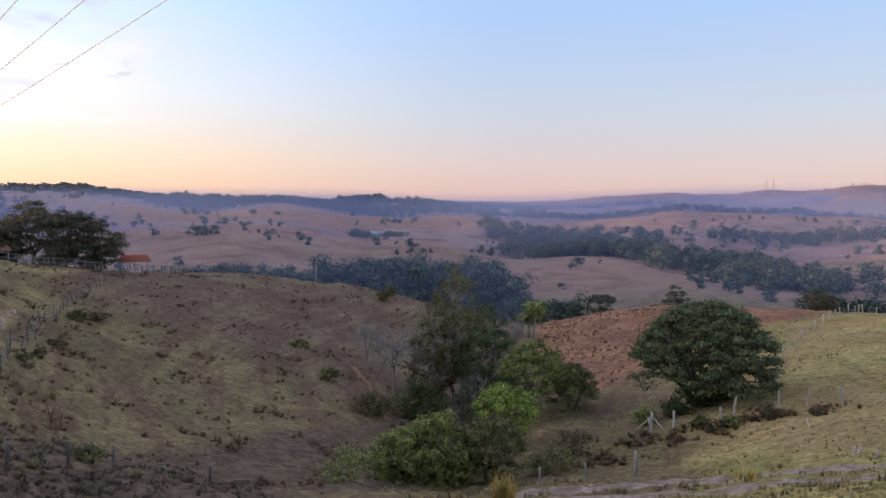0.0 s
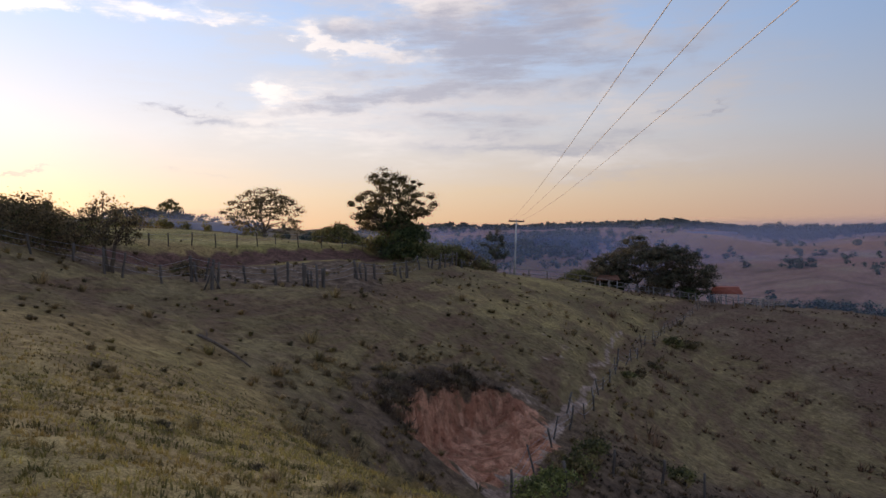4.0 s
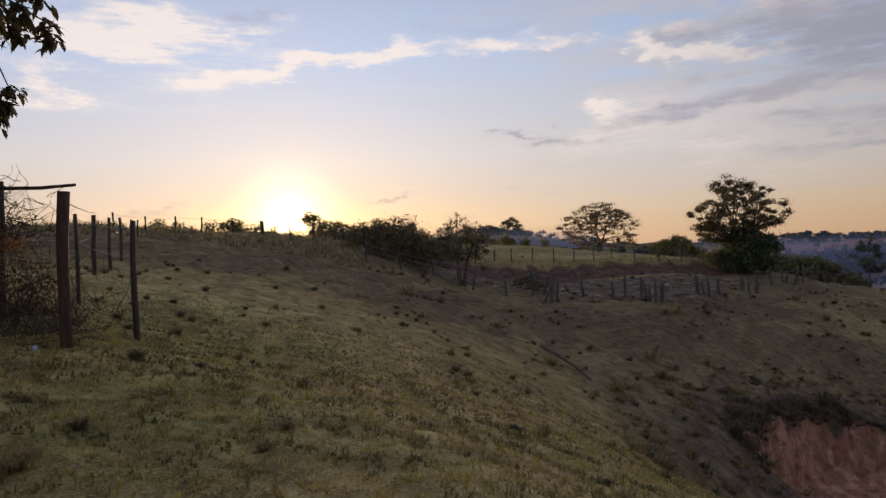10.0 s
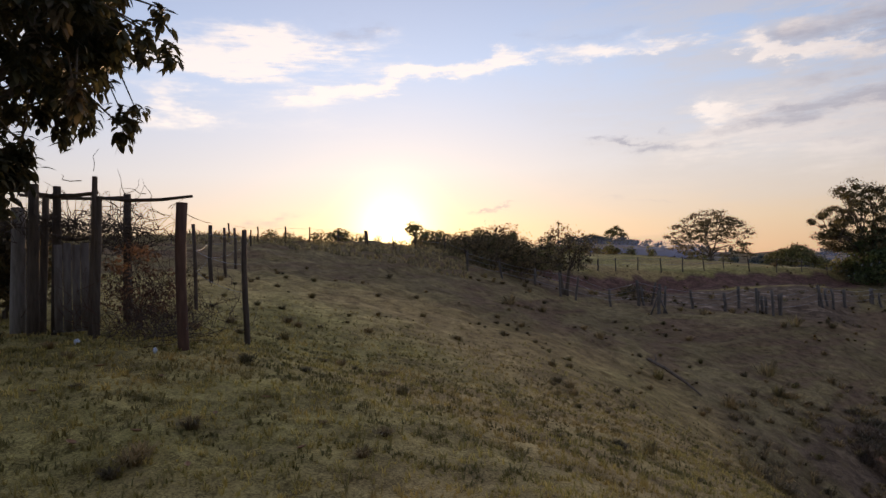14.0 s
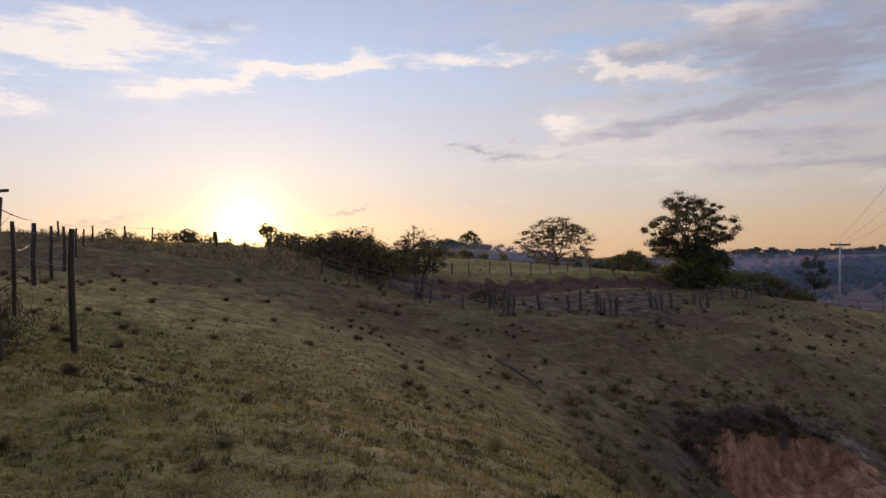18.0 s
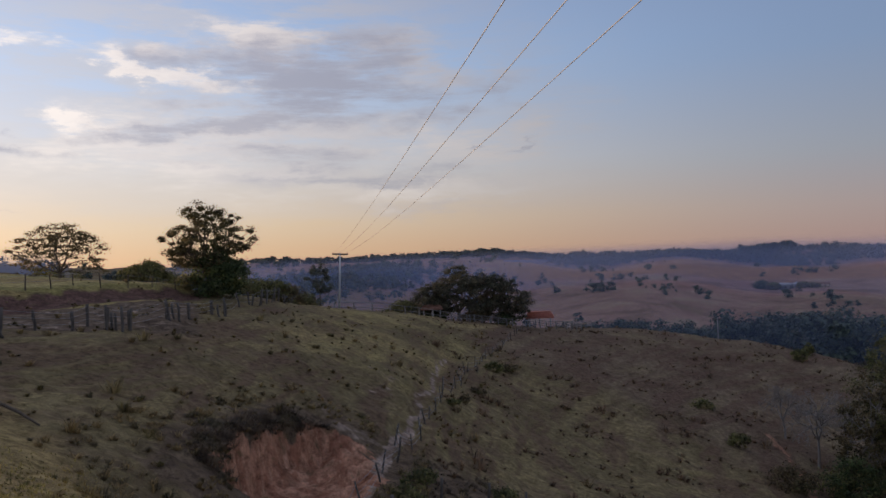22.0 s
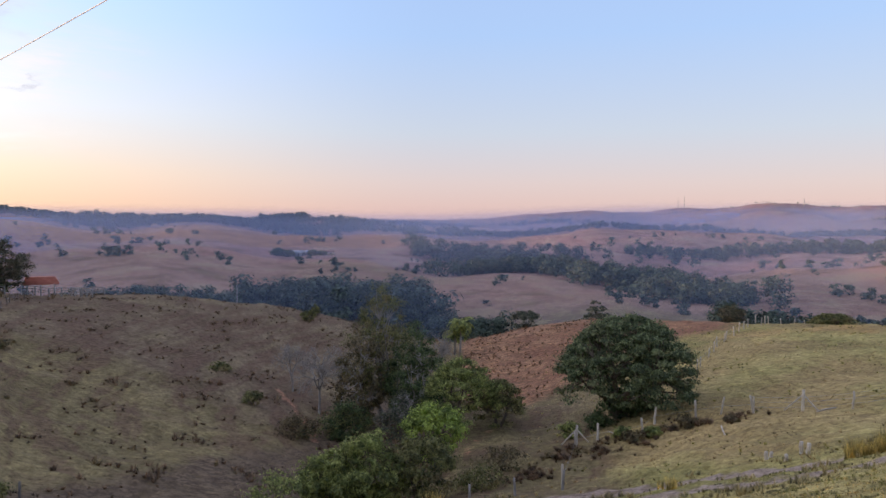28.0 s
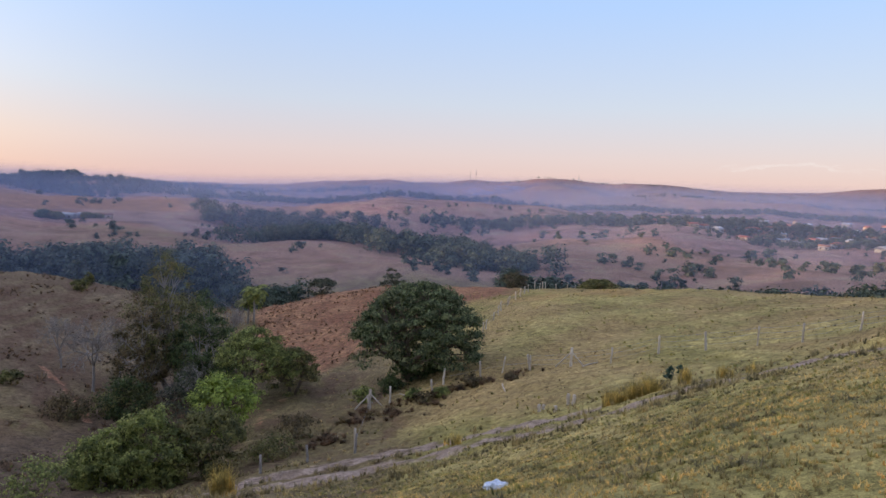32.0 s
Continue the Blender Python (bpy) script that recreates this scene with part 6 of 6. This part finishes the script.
def tufts(name, label, x, y, n_each, length, width, lean, mat, seed):
    rng = np.random.RandomState(seed)
    z = np.concatenate([height(x[i:i + 20000], y[i:i + 20000]) for i in range(0, len(x), 20000)])
    keep = (pit_reach(x, y) > 0.93) & (near_line(x, y, TRACK) > 1.15) & (near_line(x, y, RUT) > 0.85) & (near_line(x, y, COWPATH) > 0.9)
    pts = np.c_[x, y, z - 0.01][keep]
    ln = length if np.isscalar(length) else length[keep]
    v, q, t = blades(pts, n_each, ln, width, lean, rng)
    return tagged(new(name, mesh_from(name, v, q, t, mat)), label, "grass", kind="stuff")


def clumped(x, y, rng, wavelength=9.0, seed=0, hard=0.0):
    r = ripple(x, y, wavelength, seed=seed) + 0.6 * ripple(x, y, wavelength * 0.37, seed=seed + 5)
    k = rng.rand(len(x)) < smooth(r, hard - 0.7, hard + 0.9)
    return x[k], y[k]


def thinned(x, y, rng, reach):
    k = rng.rand(len(x)) > smooth(np.hypot(x, y), reach * 0.35, reach)
    return x[k], y[k]


def grow_grass():
    r = np.random.RandomState(77)
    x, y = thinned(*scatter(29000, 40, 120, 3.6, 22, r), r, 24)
    tufts("turf", "short yellowish green turf, darkened for the shaded slope", x, y, 5, r.uniform(0.045, 0.12, len(x)), 0.008, 1.0, SHADED_TURF, 1)
    x, y = thinned(*scatter(25000, -62, -10, 5, 32, r), r, 32)
    tufts("turf", "short yellow-green turf below the viewpoint", x, y, 6, 0.08, 0.0095, 0.8, TURF, 2)
    x, y = clumped(*scatter(800, 46, 116, 4, 30, r), r, 5.0, 3, 0.2)
    tufts("tussocks", "dark tussocks of coarse grass", x, y, 110, r.uniform(0.07, 0.18, len(x)) * r.uniform(0.6, 1.6, len(x)), 0.008, 1.3, TUSSOCK, 3)
    x, y = clumped(*scatter(2600, 28, 80, 22, 75, r), r, 7.0, 4, 0.45)
    tufts("tussocks", "dark tussocks on the opposite slope", x, y, 56, 0.17 * np.exp(r.normal(0, 0.68, len(x))), 0.022, 1.15, TUSSOCK, 4)
    x, y = clumped(*scatter(2200, 34, 60, 17, 42, r), r, 4.0, 15, 0.1)
    near_pit = (pit_reach(x, y) < 2.4) & (pit_reach(x, y) > 1.05)
    tufts("scrub", "dark scrubby growth round the erosion pit", x[near_pit], y[near_pit], 26, r.uniform(0.12, 0.36, near_pit.sum()), 0.02, 1.6, TUSSOCK, 16)
    # dark tufts that add to the painted shade of the gully side
    x, y = clumped(*scatter(3000, 14, 38, 20, 40, r), r, 5.0, 19, 0.1)
    edge = near_line(x, y, COWPATH) > 1.4
    tufts("scrub", "dark purplish scrub deepening the shade on the gully side below the path", x[edge], y[edge], 22, r.uniform(0.08, 0.26, edge.sum()), 0.016, 1.4, DARK_SCRUB, 26)
    x, y = clumped(*scatter(9000, -62, -12, 40, 122, r), r, 6.0, 14, 0.0)
    tufts("low_tufts", "low straw and green tufts all over the paddock", x, y, 8, r.uniform(0.06, 0.20, len(x)), 0.022, 1.2, PADDOCK_TUFT, 27)
    x, y = clumped(*scatter(2300, 26, 60, 60, 128, r), r, 9.0, 6, 0.5)
    tufts("tussocks", "dark tussocks up to the ridge", x, y, 30, 0.20 * np.exp(r.normal(0, 0.6, len(x))), 0.035, 1.1, TUSSOCK, 5)
    x, y = clumped(*scatter(12000, -2, 34, 30, 142, r), r, 9.0, 8, 0.6)
    tufts("heath", "brown heath tussocks over the grassy spur", x, y, 18, 0.21 * np.exp(r.normal(0, 0.6, len(x))), 0.045, 1.3, HEATH, 6)
    x, y = clumped(*scatter(2800, -22, -4, 84, 152, r), r, 14.0, 9, 0.1)
    tufts("heath", "reddish brown tussocks on the orange hillside", x, y, 12, r.uniform(0.2, 0.5, len(x)), 0.04, 1.1, RUST, 7)
    x, y = clumped(*scatter(2600, -60, -14, 34, 118, r), r, 11.0, 11, 0.35)
    tufts("tussocks", "green and dry tufts in the paddock", x, y, 14, r.uniform(0.10, 0.30, len(x)), 0.025, 1.0, TUFT_GREEN, 8)
    x, y = clumped(*scatter(8000, -62, -10, 9, 36, r), r, 3.5, 2, 0.0)
    tufts("low_tufts", "green and yellow low tufts below the viewpoint", x, y, 10, r.uniform(0.05, 0.14, len(x)), 0.011, 1.4, TUFT_GREEN, 14)
    x, y = clumped(*scatter(9000, -62, -10, 9, 36, r), r, 4.5, 21, 0.2)
    tufts("low_tufts", "straw-coloured low tufts below the viewpoint", x, y, 10, r.uniform(0.05, 0.16, len(x)), 0.011, 1.3, STRAW, 15)
    x, y = clumped(*scatter(4200, -62, 5, 28, 42, r), r, 6.0, 12, 0.1)
    tufts("roadside_grass", "straw-coloured grass along the track", x, y, 16, r.uniform(0.15, 0.5, len(x)), 0.014, 0.7, STRAW, 9)
    x, y = scatter(1800, -12, 36, 14.5, 17.5, r)
    tufts("edge_grass", "tall straw-coloured grass at the brow", x, y, 12, r.uniform(0.2, 0.6, len(x)), 0.008, 0.5, STRAW, 10)
    x, y = scatter(3600, 34, 52, 26, 36.5, r)
    reach = pit_reach(x, y)
    rim = (reach > 0.93) & (reach < 1.30) & ((x - PIT[0]) * PIT_WAY[0] + (y - PIT[1]) * PIT_WAY[1] > 0.2)
    tufts("rim_growth", "dark overhanging roots and grass along the pit rim", x[rim], y[rim], 18, r.uniform(0.14, 0.48, rim.sum()), 0.016, 1.7, DARK_SCRUB, 13)
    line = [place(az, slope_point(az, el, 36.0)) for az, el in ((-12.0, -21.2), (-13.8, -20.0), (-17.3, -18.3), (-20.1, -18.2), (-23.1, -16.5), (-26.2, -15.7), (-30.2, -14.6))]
    u = r.uniform(0, len(line) - 1.001, 520)
    k, f = u.astype(int), (u % 1)[:, None]
    ends = np.array(line)
    spots = ends[k] * (1 - f) + ends[k + 1] * f + r.normal(0, 0.9, (520, 2)) * np.where(r.rand(520, 1) < 0.7, 0.7, 1.8)
    x, y = clumped(spots[:, 0], spots[:, 1], r, 5.0, 31, -0.1)
    tufts("bracken", "brown bracken and weeds along the gully fence", x, y, 46, r.uniform(0.15, 0.55, len(x)), 0.022, 1.0, HEATH, 33)
    x, y = scatter(2400, 80, 112, 40, 58, r)
    tufts("skyline_grass", "tall seeding grass on the field edge", x, y, 10, r.uniform(0.2, 0.5, len(x)), 0.012, 0.6, STRAW, 11)


DARK_SCRUB = foliage("dark_scrub_stems", (0.11, 0.08, 0.058), (0.21, 0.15, 0.10), (0.14, 0.125, 0.07), 0.45)
PADDOCK_TUFT = foliage("paddock_tufts", (0.30, 0.185, 0.10), (0.52, 0.38, 0.18), (0.28, 0.245, 0.085), 0.45)
RUST = foliage("rust_brown_grass", (0.20, 0.095, 0.05), (0.30, 0.17, 0.09), (0.14, 0.08, 0.045), 0.3)
TUFT_GREEN = foliage("green_tufts", (0.22, 0.22, 0.06), (0.42, 0.35, 0.12), (0.32, 0.27, 0.085), 0.5)
grow_grass()
for i, (az, d, n, ln) in enumerate(((-5.2, 34, 60, 1.3), (-36.8, 37.5, 20, 0.9), (-37.7, 37, 26, 1.0), (-38.9, 37.5, 30, 1.15), (-40.1, 37.2, 30, 1.1), (-42.6, 36.5, 14, 0.8), (-45.4, 37, 18, 0.8), (-24.4, 37.5, 12, 0.7), (-47.6, 38.5, 12, 0.6))):
    r = np.random.RandomState(300 + i)
    p = at(az, d)
    pts = np.c_[r.normal(0, 0.2, n), r.normal(0, 0.2, n), np.full(n, -0.03)]
    v, q, t = blades(pts, 16, ln * r.uniform(0.75, 1.35, n), 0.013, 0.38, r)
    g = new("grass_clump", mesh_from("grass_clump", v, q, t, YELLOW_GRASS))
    g.location = p
    tagged(g, "tall clump of yellow dry grass beside the track", "grass clump", "yellow grass clumps")
for i, (az, d) in enumerate(((-41.3, 42), (-42.2, 42.6))):
    tree("castor_plant", "blue-green broad-leaved weed in the paddock", at(az, d), 0.8, 0.8, 0.2, "open", 70, 0.16, LEAF_BLUE, 310 + i, category="plant", lobes=10, trunk=0.03, stems=2)


# ---- farmhouses and town ----
def house(az, d, w, l, h, turn, wall, roofmat, label, group):
    e = thing("house", label, "house", at(az, d, -0.3), group, turn)
    part_mesh("wall", Soup().box((-w / 2, -l / 2, 0), (w / 2, l / 2, h)).mesh("wall", wall), e)
    r, o, rise = Soup(), 0.5, w * 0.24
    base = [(-w / 2 - o, -l / 2 - o, h), (w / 2 + o, -l / 2 - o, h), (w / 2 + o, l / 2 + o, h), (-w / 2 - o, l / 2 + o, h), (0, -l / 2 - o, h + rise), (0, l / 2 + o, h + rise)]
    r.v += [Vector(p) for p in base] + [Vector(p) + Vector((0, 0, 0.2)) for p in base]
    r.q += [(7, 8, 11, 10), (9, 6, 10, 11), (2, 1, 4, 5), (0, 3, 5, 4), (0, 1, 7, 6), (2, 3, 9, 8), (1, 2, 8, 7), (3, 0, 6, 9)]
    r.t += [(6, 7, 10), (8, 9, 11), (1, 0, 4), (3, 2, 5)]
    part_mesh("roof", r.mesh("roof", roofmat, True), e)
    for y in (-l * 0.28, l * 0.28):
        for s in (-1, 1):
            part_mesh("window", Soup().box((s * w / 2 - 0.06, y - 0.6, h * 0.38), (s * w / 2 + 0.06, y + 0.6, h * 0.75)).mesh("window", DARK_OPENING), e)
    part_mesh("door", Soup().box((-0.45, -l / 2 - 0.06, 0.3), (0.45, -l / 2 + 0.06, 2.4)).mesh("door", DARK_OPENING), e)


for az, d, w, l, h, t, wl, rf in ((5.95, 560, 6, 9, 3.2, 1.1, WHITEWASH, SHEET_ROOF), (5.1, 565, 5, 7, 3.0, 0.4, WHITEWASH, SHEET_ROOF), (5.5, 575, 5, 6, 2.8, 1.4, WHITEWASH, OLD_TILE), (3.6, 560, 5, 11, 2.6, 1.5, OCHRE_WALL, OLD_TILE)):
    house(az, d, w, l, h, t, wl, rf, "white farm building on the reddish hill", "farm buildings")
town_rng = np.random.RandomState(91)
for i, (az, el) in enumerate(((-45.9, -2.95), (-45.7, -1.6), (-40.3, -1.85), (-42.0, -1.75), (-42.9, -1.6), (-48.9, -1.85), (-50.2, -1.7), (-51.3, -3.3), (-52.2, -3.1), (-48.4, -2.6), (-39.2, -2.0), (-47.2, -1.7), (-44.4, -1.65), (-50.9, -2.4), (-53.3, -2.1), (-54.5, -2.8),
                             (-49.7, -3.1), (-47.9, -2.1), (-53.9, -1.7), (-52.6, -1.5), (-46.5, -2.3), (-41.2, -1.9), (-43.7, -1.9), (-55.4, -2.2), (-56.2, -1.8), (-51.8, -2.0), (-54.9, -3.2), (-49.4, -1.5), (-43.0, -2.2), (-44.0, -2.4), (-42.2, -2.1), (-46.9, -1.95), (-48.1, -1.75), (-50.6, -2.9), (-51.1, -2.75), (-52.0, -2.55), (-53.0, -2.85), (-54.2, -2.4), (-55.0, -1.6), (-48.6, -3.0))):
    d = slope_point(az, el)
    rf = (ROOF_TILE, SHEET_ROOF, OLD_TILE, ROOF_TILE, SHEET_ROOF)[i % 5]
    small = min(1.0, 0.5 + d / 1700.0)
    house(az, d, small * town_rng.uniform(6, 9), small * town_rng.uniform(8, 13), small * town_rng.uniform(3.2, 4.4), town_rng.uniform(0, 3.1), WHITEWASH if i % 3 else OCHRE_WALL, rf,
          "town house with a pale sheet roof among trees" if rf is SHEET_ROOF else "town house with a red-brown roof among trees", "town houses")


def mast(az, d, h):
    m = thing("radio_mast", "thin lattice radio mast on the far hill", "mast", at(az, d), "radio masts")
    for k in range(3):
        a = k * 2.094
        part_mesh("leg", Soup().tube([(1.6 * math.cos(a), 1.6 * math.sin(a), -2), (0.5 * math.cos(a), 0.5 * math.sin(a), h)], [0.5, 0.32], 5).mesh("leg", GALV), m)
    for j in range(9):
        z0, z1 = h * j / 9, h * (j + 1) / 9
        a, b = j * 2.094, (j + 1) * 2.094
        part_mesh("brace", Soup().tube([(1.3 * math.cos(a), 1.3 * math.sin(a), z0), (1.2 * math.cos(b), 1.2 * math.sin(b), z1)], [0.18, 0.18], 4).mesh("brace", GALV), m)
    part_mesh("antenna", Soup().tube([(0, 0, h - 1), (0, 0, h + 5)], [0.3, 0.15], 5).mesh("antenna", GALV), m)


mast(-24.53, 3350, 50)
mast(-24.99, 3350, 52)
mast(-33.3, 2550, 26)


# ---- mist and distance haze: see-through sheets, their tops fitted to the camera's view ----
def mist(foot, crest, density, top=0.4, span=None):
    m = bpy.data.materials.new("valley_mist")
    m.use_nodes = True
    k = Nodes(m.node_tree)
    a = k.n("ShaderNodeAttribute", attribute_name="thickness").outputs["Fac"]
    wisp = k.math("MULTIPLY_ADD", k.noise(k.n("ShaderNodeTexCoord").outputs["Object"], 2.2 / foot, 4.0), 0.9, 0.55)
    # blue tint of distance haze, laid over whatever stands behind the sheet
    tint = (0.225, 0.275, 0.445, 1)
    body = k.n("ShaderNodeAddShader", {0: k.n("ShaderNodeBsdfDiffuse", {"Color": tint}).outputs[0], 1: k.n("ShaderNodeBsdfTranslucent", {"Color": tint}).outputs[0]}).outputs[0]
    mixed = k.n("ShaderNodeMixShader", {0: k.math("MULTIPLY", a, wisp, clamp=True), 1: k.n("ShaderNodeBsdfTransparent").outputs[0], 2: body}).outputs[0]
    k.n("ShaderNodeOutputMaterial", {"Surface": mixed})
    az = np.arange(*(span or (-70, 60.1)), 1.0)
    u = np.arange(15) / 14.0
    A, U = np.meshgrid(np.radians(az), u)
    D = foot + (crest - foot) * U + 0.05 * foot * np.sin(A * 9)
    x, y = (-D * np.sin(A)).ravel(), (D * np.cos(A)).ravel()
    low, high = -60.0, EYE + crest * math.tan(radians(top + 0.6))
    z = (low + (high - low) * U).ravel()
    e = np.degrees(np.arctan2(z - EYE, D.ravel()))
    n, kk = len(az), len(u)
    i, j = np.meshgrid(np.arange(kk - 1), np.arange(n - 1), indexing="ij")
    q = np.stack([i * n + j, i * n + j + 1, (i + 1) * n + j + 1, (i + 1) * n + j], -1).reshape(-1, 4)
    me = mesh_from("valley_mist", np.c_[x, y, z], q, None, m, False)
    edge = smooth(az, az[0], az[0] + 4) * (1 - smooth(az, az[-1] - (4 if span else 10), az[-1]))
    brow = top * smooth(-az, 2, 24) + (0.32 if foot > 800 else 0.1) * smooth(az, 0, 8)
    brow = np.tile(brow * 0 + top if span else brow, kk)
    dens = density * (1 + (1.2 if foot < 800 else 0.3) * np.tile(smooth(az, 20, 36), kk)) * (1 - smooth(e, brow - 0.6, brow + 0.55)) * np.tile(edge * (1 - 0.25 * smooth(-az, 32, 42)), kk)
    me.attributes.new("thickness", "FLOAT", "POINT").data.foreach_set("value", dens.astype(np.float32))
    tagged(new("valley_mist", me), "thin bluish sheets standing in for mist and distance haze", "mist", kind="stuff")


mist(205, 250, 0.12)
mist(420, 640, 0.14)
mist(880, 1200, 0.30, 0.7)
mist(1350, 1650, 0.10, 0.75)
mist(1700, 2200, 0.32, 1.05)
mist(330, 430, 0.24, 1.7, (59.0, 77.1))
